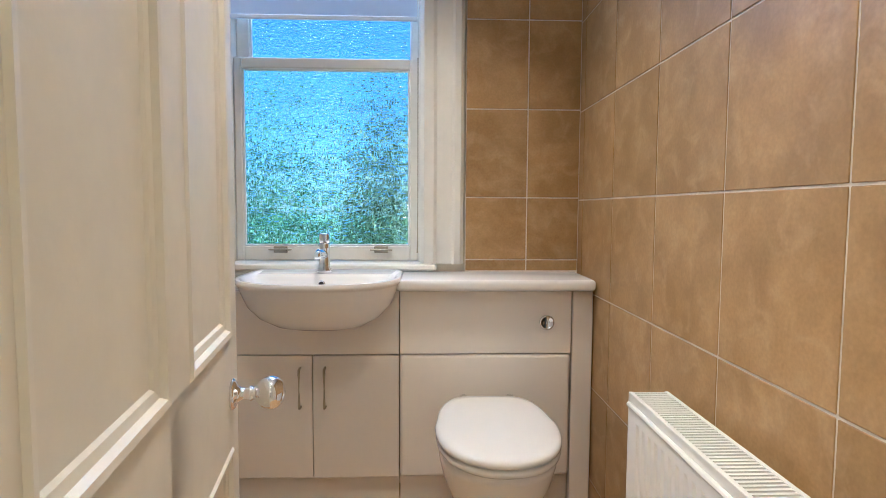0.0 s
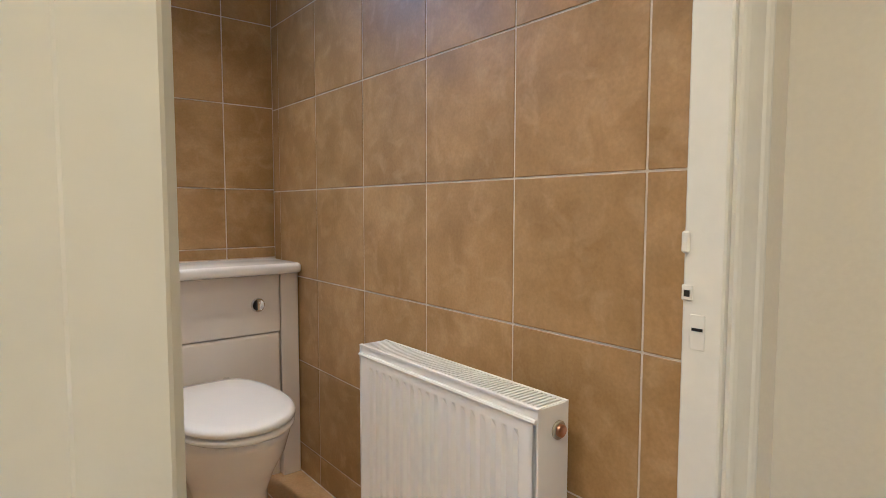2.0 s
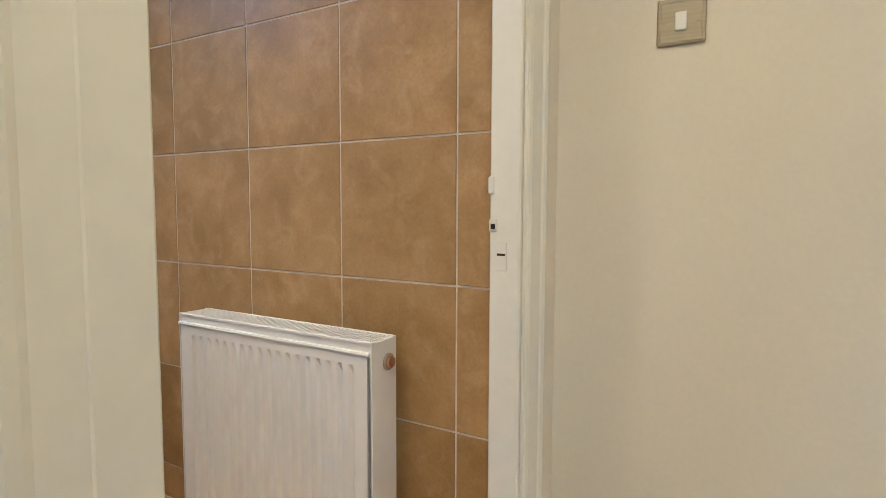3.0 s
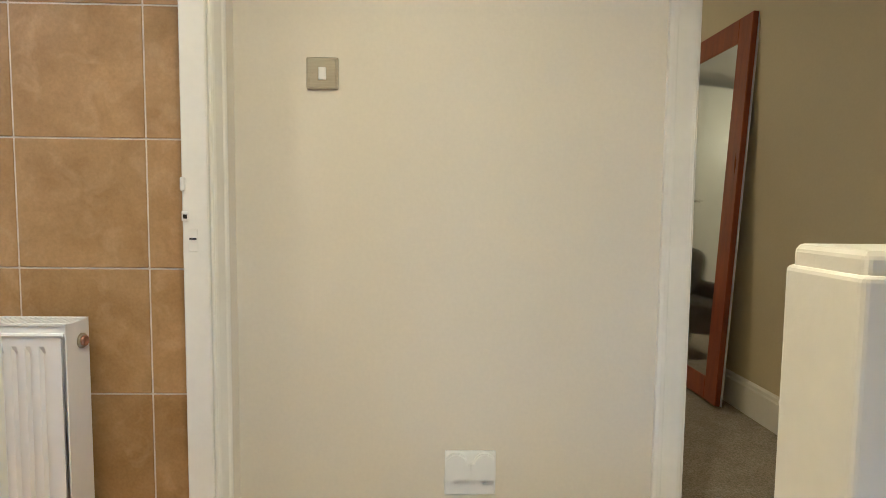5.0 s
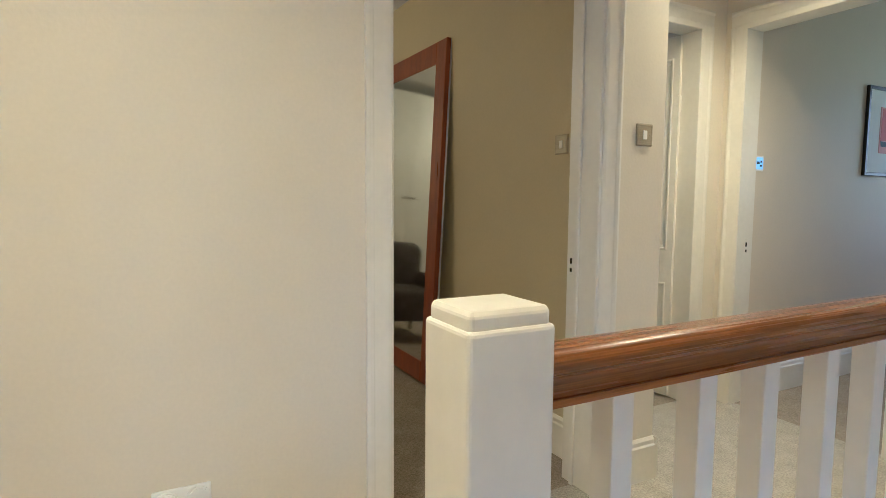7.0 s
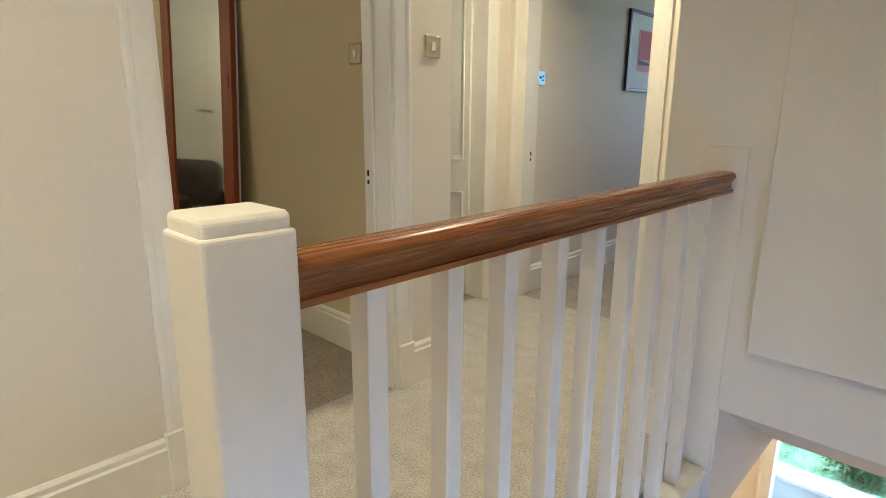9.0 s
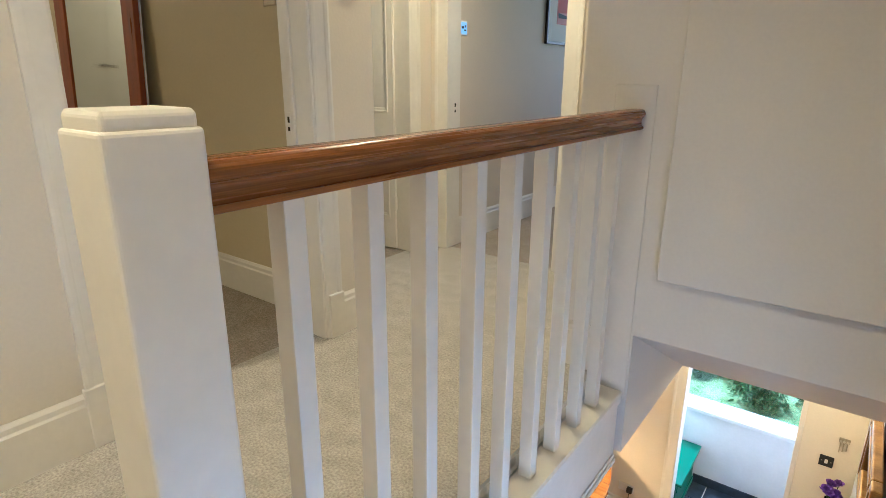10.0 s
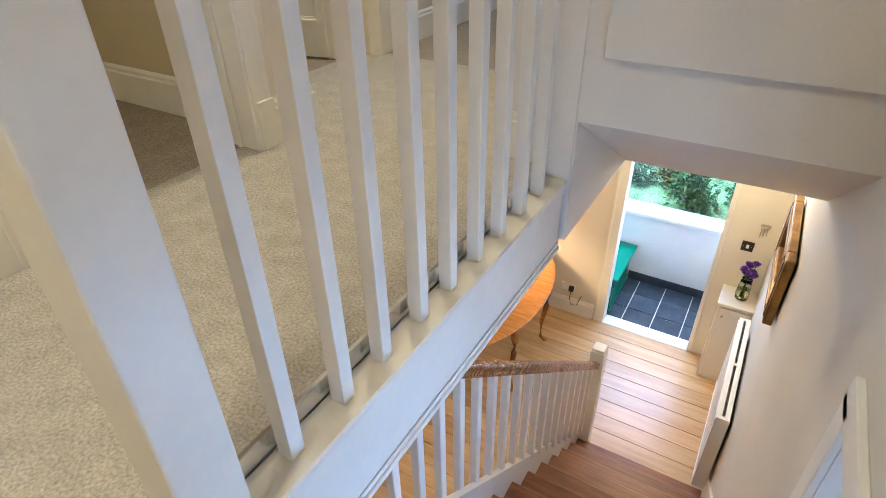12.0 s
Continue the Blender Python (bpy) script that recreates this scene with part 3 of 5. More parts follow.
banister = thing("banister_rail", (0.357, -0.08, 0.90), "polished reddish mahogany handrail running level along the landing", "handrail")
bm = bmesh.new()
prism(bm, rail_profile(), lambda u, v, w: Vector((0.357 + u, w, 0.917 + v)), -0.079, -1.6435)
smooth_by_angle(part("rail", bm, RAILWOOD, banister), 32)


proto = thing("baluster", (0.361, -0.2235, -0.05), "plain white painted square baluster under the handrail", "baluster", "balusters along the landing edge")
part("spindle", box(bmesh.new(), 0.341, -0.242, -0.050, 0.381, -0.205, 0.922, bevel=0.002, seg=2), WHITE, proto)
part("foot_fillet", B((0.3395, -0.2435, -0.050, 0.3825, -0.2035, -0.048), bevel=0.0015), WHITE, proto)
for i in range(1, 9):
    slack = (0, -0.005, 0.006, -0.004, 0.003, 0.0, 0.002, -0.002, 0.0)[i]
    copy_thing(proto, Matrix.Translation((0.361, -0.2235 - 0.159 * i + slack, -0.05)))

# lower flight balusters and rail, running in slightly towards the foot
def low_rail(y):
    return -0.485 + 0.845 * (y + 0.99)


def low_x(y):
    return 0.345 + (y + 0.9) * 0.0378


newel_post(0.228, -2.80, 0.325, -2.705, F, -1.80, "white painted newel post at the foot of the stairs")
lowb = thing("stair_rail", (0.30, -2.70, -1.9), "sloping varnished wooden handrail beside the lower stairs", "handrail")
bm = bmesh.new()
prism(bm, rail_profile(0.06, 0.062), lambda u, v, w: Vector((low_x(w) + u, w, low_rail(w) + v - 0.03)), -0.78, -2.708)
smooth_by_angle(part("rail", bm, RAILWOOD, lowb), 32)
for i in range(21):
    y = -0.16 - i * 0.122
    zb = pitch_z(y) + 0.12
    zt = min(-0.362, low_rail(y) - 0.028)
    t = thing("stair_baluster", (low_x(y), y, zb), "plain white square baluster of the lower stair flight", "baluster", "balusters of the lower stairs")
    part("spindle", box(bmesh.new(), low_x(y) - 0.016, y - 0.016, zb, low_x(y) + 0.016, y + 0.016, zt, bevel=0.003), WHITE, t)


# ---- bathroom ----
def panel_door(hinge, yaw, width, height, label, knob=True, lock=0.860):
    """A four-panel door in local x along the leaf; the seen face looks to local -y."""
    t = thing("panel_door", hinge, label, "door")
    t.rotation_euler = (0, 0, radians(yaw))
    o = Vector(hinge)
    th = 0.035

    def W(bm):
        bmesh.ops.translate(bm, verts=bm.verts[:], vec=o)
        return bm
    hst, st, mid = 0.036, 0.052, 0.086
    half = width / 2 + 0.006
    cols = [(hst, half - mid / 2), (half + mid / 2, width - st)]
    rows = [(0.20, lock - 0.19), (lock, height - 0.12)]
    frame_boxes = [(0, -th / 2, 0, hst, th / 2, height), (width - st, -th / 2, 0, width, th / 2, height), (half - mid / 2, -th / 2, 0.20, half + mid / 2, th / 2, height - 0.12),
                   (hst, -th / 2, 0, width - st, th / 2, 0.20), (hst, -th / 2, lock - 0.19, width - st, th / 2, lock), (hst, -th / 2, height - 0.12, width - st, th / 2, height)]
    part("door_frame", W(B(*frame_boxes)), WHITE, t)
    for x0, x1 in cols:
        for z0, z1 in rows:
            part("panel", W(B((x0 - 0.005, -0.007, z0 - 0.005, x1 + 0.005, 0.007, z1 + 0.005))), WHITE, t)
            for side in (-1, 1):
                bm = bmesh.new()
                rings = []
                for inset, depth in ((0, th / 2), (0.004, th / 2 + 0.004), (0.012, th / 2 + 0.003), (0.016, 0.013), (0.026, 0.011), (0.030, 0.0065)):
                    y = side * depth
                    rings.append([bm.verts.new((x, y, z)) for x, z in ((x0 + inset, z0 + inset), (x1 - inset, z0 + inset), (x1 - inset, z1 - inset), (x0 + inset, z1 - inset))])
                for a, b in zip(rings, rings[1:]):
                    for k in range(4):
                        bm.faces.new((a[k], a[(k + 1) % 4], b[(k + 1) % 4], b[k]))
                part("moulding", W(bm), WHITE, t)
    if knob:
        for side in (-1, 1):
            m = Matrix.Translation((width - 0.050, side * th / 2, 0.761)) @ Matrix.Rotation(radians(90 * side), 4, "X").inverted()
            bm = lathe(bmesh.new(), [(0.026, 0), (0.027, 0.003), (0.022, 0.007), (0.014, 0.010), (0.010, 0.016), (0.0095, 0.026), (0.013, 0.032), (0.010, 0.036), (0.013, 0.041), (0.022, 0.047), (0.027, 0.056), (0.0285, 0.066), (0.026, 0.076), (0.019, 0.084), (0.008, 0.088)], m, 28)
            part("door_knob", W(bm), CHROME, t, "polished chrome door knob", smooth=True)
    for z in (0.25, 1.65):
        part("hinge", W(B((-0.006, -0.006, z, 0.006, th / 2 + 0.004, z + 0.09), bevel=0.003)), WHITE, t)
    return t


panel_door((0.5175, 0.951, BF + 0.008), 98.0, 0.716, 1.955, "white painted four-panel door standing open into the bathroom")

# vanity unit
van = thing("vanity_unit", (0.386, 2.62, BF), "cream gloss vanity unit with two doors under the basin", "cabinet")
part("body", B((0.09, 2.625, BF + 0.135, 0.684, 2.845, 0.925)), UNITGLOSS, van)
part("plinth", B((0.09, 2.64, BF, 0.684, 2.66, BF + 0.132)), UNITGLOSS, van)
part("fascia", B((0.091, 2.604, 0.6995, 0.6848, 2.624, 0.922), bevel=0.003), UNITGLOSS, van)
for x0, x1, hx in ((0.091, 0.3822, 0.342), (0.3845, 0.6848, 0.428)):
    d = part("door", box(bmesh.new(), x0, 2.604, BF + 0.137, x1, 2.624, 0.6965, bevel=0.004, seg=2), UNITGLOSS, van)
    part("handle", tube(bmesh.new(), [(hx, 2.604, 0.515), (hx, 2.580, 0.517), (hx, 2.578, 0.535), (hx, 2.578, 0.635), (hx, 2.580, 0.652), (hx, 2.604, 0.654)], 0.0045), STEEL, d, "slim brushed steel bar handle", smooth=True)

# cistern unit
wcu = thing("cistern_unit", (0.99, 2.62, BF), "cream gloss cistern housing behind the toilet", "cabinet")
part("body", B((0.688, 2.625, BF + 0.135, 1.291, 2.845, 0.925)), UNITGLOSS, wcu)
part("plinth", B((0.688, 2.64, BF, 1.291, 2.66, BF + 0.132)), UNITGLOSS, wcu)
part("upper_panel", box(bmesh.new(), 0.6878, 2.604, 0.7010, 1.289, 2.624, 0.922, bevel=0.003, seg=2), UNITGLOSS, wcu)
part("lower_panel", box(bmesh.new(), 0.6878, 2.604, BF + 0.137, 1.289, 2.624, 0.6985, bevel=0.012, seg=3), UNITGLOSS, wcu)
m = Matrix.Translation((1.202, 2.604, 0.812)) @ Matrix.Rotation(radians(90), 4, "X")
fb = part("flush_button", lathe(bmesh.new(), [(0.026, -0.002), (0.027, 0.004), (0.024, 0.008), (0.021, 0.009), (0.020, 0.006), (0.004, 0.0065)], m, 28), CHROME, wcu, "round chrome flush button", smooth=True)
part("button_half", B((1.196, 2.593, 0.794, 1.198, 2.599, 0.830)), BLACK, fb)
structure("unit_filler", B((1.294, 2.606, BF, 1.366, 2.84, 0.922), bevel=0.003), UNITGLOSS)

# worktop with a rolled front
wt = tagged(finish("worktop", box(bmesh.new(), 0.676, 2.562, 0.926, 1.364, 2.846, 0.966, bevel=0.014, seg=4), CERAMIC), "white gloss worktop over the cistern unit", "worktop")
smooth_by_angle(wt, 35)

# semi-recessed basin
cx, cy = 0.415, 2.60


def basin_ring(hw, fr, back, z, n=40, p=2.6):
    pts = []
    for k in range(n):
        a = 2 * math.pi * k / n
        c, s = math.cos(a), math.sin(a)
        x = hw * math.copysign(abs(c) ** (2 / p), c)
        y = s * (back if s > 0 else fr)
        if s > 0:
            y = math.copysign(abs(s) ** (2 / 7), s) * back
            x = hw * math.copysign(abs(c) ** (2 / 7), c)
        pts.append((cx + x, cy + y, z))
    return pts


basin = thing("basin", (cx, cy, 0.80), "white ceramic semi-recessed basin with a bowed front", "basin")
bm = bmesh.new()
loft(bm, [basin_ring(0.08, 0.03, 0.20, 0.790), basin_ring(0.15, 0.09, 0.232, 0.806), basin_ring(0.205, 0.150, 0.238, 0.838), basin_ring(0.243, 0.192, 0.240, 0.880), basin_ring(0.262, 0.216, 0.242, 0.925), basin_ring(0.270, 0.226, 0.243, 0.948), basin_ring(0.272, 0.229, 0.243, 0.953),
          basin_ring(0.277, 0.235, 0.244, 0.957), basin_ring(0.279, 0.237, 0.245, 0.966), basin_ring(0.276, 0.234, 0.243, 0.974), basin_ring(0.270, 0.228, 0.236, 0.976), basin_ring(0.258, 0.214, 0.095, 0.971), basin_ring(0.247, 0.203, 0.086, 0.955), basin_ring(0.20, 0.155, 0.06, 0.885), basin_ring(0.13, 0.10, 0.03, 0.852), basin_ring(0.03, 0.03, 0.02, 0.846)])
smooth_by_angle(part("bowl", bm, CERAMIC, basin), 50)
part("overflow", lathe(bmesh.new(), [(0.013, 0), (0.013, 0.004), (0.009, 0.005), (0.008, 0.001)], Matrix.Translation((0.405, 2.677, 0.937)) @ Matrix.Rotation(radians(75), 4, "X"), 20), CHROME, basin, smooth=True)
# dark disc coloured as the shade inside the overflow
part("overflow_hole_shade", lathe(bmesh.new(), [(0.009, 0), (0.009, 0.003)], Matrix.Translation((0.405, 2.675, 0.937)) @ Matrix.Rotation(radians(75), 4, "X"), 16), DARKHOLE, basin)
part("waste", lathe(bmesh.new(), [(0.025, 0), (0.022, 0.004), (0.006, 0.005)], Matrix.Translation((cx, cy, 0.847)), 20), CHROME, basin, smooth=True)

tap = thing("tap", (0.403, 2.755, 0.99), "chrome single-lever mixer tap on the basin", "tap")
part("tap_body", lathe(bmesh.new(), [(0.027, 0.972), (0.027, 0.982), (0.021, 0.990), (0.0195, 1.03), (0.020, 1.06), (0.022, 1.075), (0.018, 1.08)], Matrix.Translation((0.403, 2.755, 0)), 24), CHROME, tap, smooth=True)
part("spout", tube(bmesh.new(), [(0.403, 2.755, 1.03), (0.400, 2.715, 1.045), (0.398, 2.675, 1.050), (0.397, 2.655, 1.043), (0.397, 2.650, 1.028)], [0.016, 0.015, 0.013, 0.012, 0.011], 14), CHROME, tap, smooth=True)
part("lever", box(bmesh.new(), 0.386, 2.735, 1.078, 0.424, 2.775, 1.118, bevel=0.010, seg=3), CHROME, tap, smooth=True)

# toilet
tx, ty = 0.9885, 2.295
toilet = thing("toilet", (tx, 2.45, BF), "white back-to-wall toilet with its lid closed", "toilet")


def oval(hw, fr, bk, z, n=40, shift=0.0):
    pts = []
    for k in range(n):
        a = 2 * math.pi * k / n
        c, s = math.cos(a), math.sin(a)
        p = 2.2 if s < 0 else 5.0
        x = hw * math.copysign(abs(c) ** (2 / p), c)
        y = (bk if s > 0 else fr) * math.copysign(abs(s) ** (2 / p), s)
        if s > 0:
            x *= 1 - 0.24 * (y / bk) ** 1.6
        pts.append((tx + x, ty + shift + y, z))
    return pts


bm = bmesh.new()
loft(bm, [oval(0.115, 0.10, 0.30, BF, shift=0.0), oval(0.112, 0.10, 0.30, BF + 0.05), oval(0.110, 0.10, 0.30, BF + 0.16), oval(0.130, 0.14, 0.30, BF + 0.23), oval(0.158, 0.19, 0.30, BF + 0.30), oval(0.172, 0.215, 0.30, BF + 0.36), oval(0.172, 0.238, 0.30, BF + 0.395)])
part("pan", bm, CERAMIC, toilet, smooth=True)
bm = bmesh.new()
loft(bm, [oval(0.174, 0.244, 0.235, BF + 0.397), oval(0.180, 0.252, 0.240, BF + 0.402), oval(0.182, 0.255, 0.245, BF + 0.412), oval(0.179, 0.250, 0.240, BF + 0.419)])
part("seat", bm, CERAMIC, toilet, smooth=True)
bm = bmesh.new()
loft(bm, [oval(0.178, 0.249, 0.255, BF + 0.423), oval(0.183, 0.257, 0.262, BF + 0.427), oval(0.1835, 0.258, 0.263, BF + 0.438), oval(0.180, 0.254, 0.261, BF + 0.444), oval(0.172, 0.245, 0.255, BF + 0.448), oval(0.150, 0.215, 0.225, BF + 0.451), oval(0.08, 0.12, 0.13, BF + 0.454)])
part("lid", bm, CERAMIC, toilet, smooth=True)
for hx in (-0.08, 0.08):
    part("hinge", lathe(bmesh.new(), [(0.014, BF + 0.39), (0.014, BF + 0.44), (0.010, BF + 0.445)], Matrix.Translation((tx + hx, ty + 0.272, 0)), 16), CHROME, toilet, smooth=True)


# panel radiator
def radiator(name, x_front, x_back, y0, y1, z0, z1, label, pitch=0.033, slots=0):
    t = thing(name, ((x_front + x_back) / 2, (y0 + y1) / 2, z0), label, "radiator")
    d = 1 if x_back > x_front else -1
    bm = bmesh.new()
    prof = [(y0 + 0.012, 0.002)]
    n = int((y1 - y0 - 0.06) / pitch)
    s = y0 + ((y1 - y0) - n * pitch) / 2
    for i in range(n):
        a = s + i * pitch
        prof += [(a + 0.002, 0.002), (a + 0.007, 0.012), (a + pitch * 0.45, 0.012), (a + pitch * 0.45 + 0.005, 0.002)]
    prof += [(y1 - 0.012, 0.002)]
    rows = [(z0 + 0.008, 0.0), (z0 + 0.045, 0.0), (z0 + 0.065, 1.0), (z1 - 0.075, 1.0), (z1 - 0.055, 0.0), (z1 - 0.026, 0.0)]
    grid = [[bm.verts.new((x_front + d * (0.002 + (v - 0.002) * f), u, z)) for u, v in prof] for z, f in rows]
    for a, b in zip(grid, grid[1:]):
        for k in range(len(prof) - 1):
            bm.faces.new((a[k], a[k + 1], b[k + 1], b[k]))
    part("front_panel", bm, RADWHITE, t)
    part("back_panel", B((x_back - d * 0.006, y0 + 0.01, z0 + 0.01, x_back, y1 - 0.01, z1 - 0.02)), RADWHITE, t)
    for ya in (y0, y1 - 0.004):
        part("side_panel", B((x_front + d * 0.004, ya, z0 + 0.004, x_back - d * 0.004, ya + 0.004, z1 - 0.002), bevel=0.0012), RADWHITE, t)
    for z in (z0 + 0.012, z1 - 0.028):
        part("edge_roll", tube(bmesh.new(), [(x_front + d * 0.004, y0 + 0.004, z), (x_front + d * 0.004, y1 - 0.004, z)], 0.006, 8), RADWHITE, t)
    gr = part("top_grille", B((x_front + d * 0.007, y0, z1 - 0.024, x_front + d * 0.011, y1, z1 - 0.0065), (x_front + d * 0.004, y0, z1 - 0.006, x_front + d * 0.014, y1, z1), (x_back - d * 0.014, y0, z1 - 0.006, x_back - d * 0.004, y1, z1), bevel=0.001), RADWHITE, t)
    if slots:
        for i in range(slots + 1):
            a = y0 + (y1 - y0 - 0.03) * i / slots
            part("grille_bar", B((x_front + d * 0.014, a, z1 - 0.006, x_back - d * 0.014, a + 0.03, z1 - 0.0005)), RADWHITE, gr)
        for xa in (x_front + d * 0.014, x_back - d * 0.034):
            part("grille_edge", B((xa, y0 + 0.031, z1 - 0.006, xa + d * 0.020, y1 - 0.031, z1 - 0.0007)), RADWHITE, gr)
        return t
    k = int((y1 - y0) / 0.0125)
    bm = bmesh.new()
    for i in range(k):
        a = y0 + (i + 0.25) * (y1 - y0) / k
        box(bm, x_front + d * 0.014, a, z1 - 0.006, x_back - d * 0.014, a + 0.0062, z1 - 0.001)
    part("grille_insert", bm, RADWHITE, gr)["kind"] = "stuff"
    part("water_channel", B((x_front + d * 0.014, y0 + 0.02, z0 + 0.03, x_front + d * 0.020, y1 - 0.02, z1 - 0.03)), RADWHITE, t)
    return t


rad = radiator("radiator", 1.243, 1.345, 1.247, 1.930, BF + 0.08, 0.785, "white double panel radiator with a slotted top grille")
part("end_plug", lathe(bmesh.new(), [(0.013, 0), (0.013, 0.012), (0.010, 0.0125), (0.0095, 0.009)], Matrix.Translation((1.308, 1.247, 0.730)) @ Matrix.Rotation(radians(90), 4, "X"), 18), COPPER, rad, "bare brass end plug", smooth=True)
part("plug_ring", lathe(bmesh.new(), [(0.0195, 0), (0.0195, 0.004), (0.017, 0.006), (0.0135, 0.005)], Matrix.Translation((1.308, 1.247, 0.730)) @ Matrix.Rotation(radians(90), 4, "X"), 24), STEEL, rad, "brass-coloured ring", smooth=True)
for yb in (1.40, 1.74):
    part("wall_bracket", B((1.345, yb, 0.30, 1.3700, yb + 0.03, 0.70)), RADWHITE, rad)
part("supply_pipe", tube(bmesh.new(), [(1.308, 1.24, BF + 0.10), (1.308, 1.215, BF + 0.10), (1.308, 1.208, BF + 0.09), (1.308, 1.207, BF)], 0.0075), CHROME, rad)

# sash window
win = structure("window_bath", B((-0.01, 2.90, 0.975, 0.022, 3.02, 2.38), (0.750, 2.90, 0.975, 0.785, 3.02, 2.38), (-0.01, 2.90, 2.34, 0.785, 3.02, 2.38), (-0.01, 2.90, 0.975, 0.785, 3.02, 0.995), bevel=0.003), WHITE)


def sash(x0, x1, z0, z1, y, rails):
    l, r, b, t_ = rails
    s = part("sash_frame", B((x0, y, z0, x0 + l, y + 0.04, z1), (x1 - r, y, z0, x1, y + 0.04, z1), (x0 + l, y, z0, x1 - r, y + 0.04, z0 + b), (x0 + l, y, z1 - t_, x1 - r, y + 0.04, z1), bevel=0.004), WHITE, win)
    bd = 0.008
    part("glazing_bead", B((x0 + l, y + 0.006, z0 + b, x0 + l + bd, y + 0.018, z1 - t_), (x1 - r - bd, y + 0.006, z0 + b, x1 - r, y + 0.018, z1 - t_), (x0 + l, y + 0.006, z0 + b, x1 - r, y + 0.018, z0 + b + bd), (x0 + l, y + 0.006, z1 - t_ - bd, x1 - r, y + 0.018, z1 - t_), bevel=0.002), WHITE2, s)
    p = part("pane", B((x0 + l - 0.004, y + 0.018, z0 + b - 0.004, x1 - r + 0.004, y + 0.023, z1 - t_ + 0.004)), FROST, s)
    p.visible_shadow = False
    return s


sash(0.024, 0.748, 0.998, 1.795, 2.935, (0.030, 0.034, 0.058, 0.040))
sash(0.024, 0.748, 1.760, 2.34, 2.977, (0.052, 0.026, 0.034, 0.045))
for hx in (0.20, 0.60):
    part("sash_lift", B((hx - 0.045, 2.912, 1.040, hx + 0.045, 2.935, 1.046), (hx - 0.028, 2.927, 1.030, hx + 0.028, 2.9345, 1.056), bevel=0.002), STEEL, win, "small metal sash lift")
part("staff_bead", B((0.748, 2.915, 0.998, 0.757, 2.932, 2.34), (0.015, 2.915, 0.998, 0.024, 2.932, 2.34), bevel=0.003), WHITE, win)
part("sash_cord", tube(bmesh.new(), [(0.746, 2.930, 1.80), (0.7465, 2.929, 1.10), (0.744, 2.928, 1.03)], 0.003, 6), STEEL, win, "grey sash cord")
part("window_sill", B((-0.03, 2.815, 0.970, 0.82, 2.935, 0.996), (-0.02, 2.83, 0.95, 0.80, 2.85, 0.970), bevel=0.006), WHITE, win)
bm = bmesh.new()
for xa, s in ((0.757, 1), (0.012, -1)):
    prism(bm, [(0, 2.94), (0, 2.828), (0.014, 2.818), (0.050, 2.818), (0.062, 2.828), (0.120, 2.824), (0.130, 2.814), (0.152, 2.814), (0.164, 2.826), (0.164, 2.853), (0.03, 2.853), (0.03, 2.94)], lambda u, v, w, xa=xa, s=s: Vector((xa + s * u, v, w)), 0.997, 2.42)
part("window_architrave", bm, WHITE, win)
blind = thing("roller_blind", (0.37, 2.92, 1.94), "white roller blind drawn part way down the window", "blind")
part("fabric", B((0.020, 2.922, 1.950, 0.742, 2.9235, 2.33)), BLIND, blind)
part("bottom_bar", box(bmesh.new(), 0.018, 2.916, 1.936, 0.744, 2.929, 1.954, bevel=0.004, seg=2), PLASTIC, blind, "pale plastic bottom bar")
part("roller", tube(bmesh.new(), [(0.016, 2.922, 2.325), (0.746, 2.922, 2.325)], 0.012, 16), PLASTIC, blind)


# ---- switches and sockets ----
def face_plate(name, at, normal, size, label, category, kind):
    """A wall plate; normal is the yaw in degrees of its outward direction."""
    w, h = size
    t = thing(name, at, label, category)
    t.rotation_euler = (0, 0, radians(normal + 90))
    o = Vector(at)

    def W(bm):
        bmesh.ops.translate(bm, verts=bm.verts[:], vec=o)
        return bm
    metal = kind in ("steel", "dark")
    part("plate", W(box(bmesh.new(), -w / 2, -0.0055, -h / 2, w / 2, 0.0, h / 2, bevel=0.004, seg=3)), STEEL if kind == "steel" else (DARKPRINT if kind == "dark" else PLASTIC), t)
    if kind == "steel":
        rim = B((-w / 2 + 0.004, -0.0066, h / 2 - 0.008, w / 2 - 0.004, -0.0050, h / 2 - 0.005), (-w / 2 + 0.004, -0.0066, -h / 2 + 0.005, w / 2 - 0.004, -0.0050, -h / 2 + 0.008),
                (-w / 2 + 0.005, -0.0066, -h / 2 + 0.008, -w / 2 + 0.008, -0.0050, h / 2 - 0.008), (w / 2 - 0.008, -0.0066, -h / 2 + 0.008, w / 2 - 0.005, -0.0050, h / 2 - 0.008), bevel=0.0007)
        part("rim", W(rim), STEEL, t)
    if category == "light switch":
        part("rocker", W(box(bmesh.new(), -0.0105, -0.0095, -0.017, 0.0105, -0.005, 0.017, bevel=0.002, seg=2)), PLASTIC, t, "white plastic rocker")
        for sx in (-0.030, 0.030):
            part("screw", W(lathe(bmesh.new(), [(0.0042, 0), (0.0040, 0.0012), (0.002, 0.0015)], Matrix.Translation((sx, -0.0055, 0)) @ Matrix.Rotation(radians(90), 4, "X"), 14)), STEEL if metal else PLASTIC, t)
    return t, W


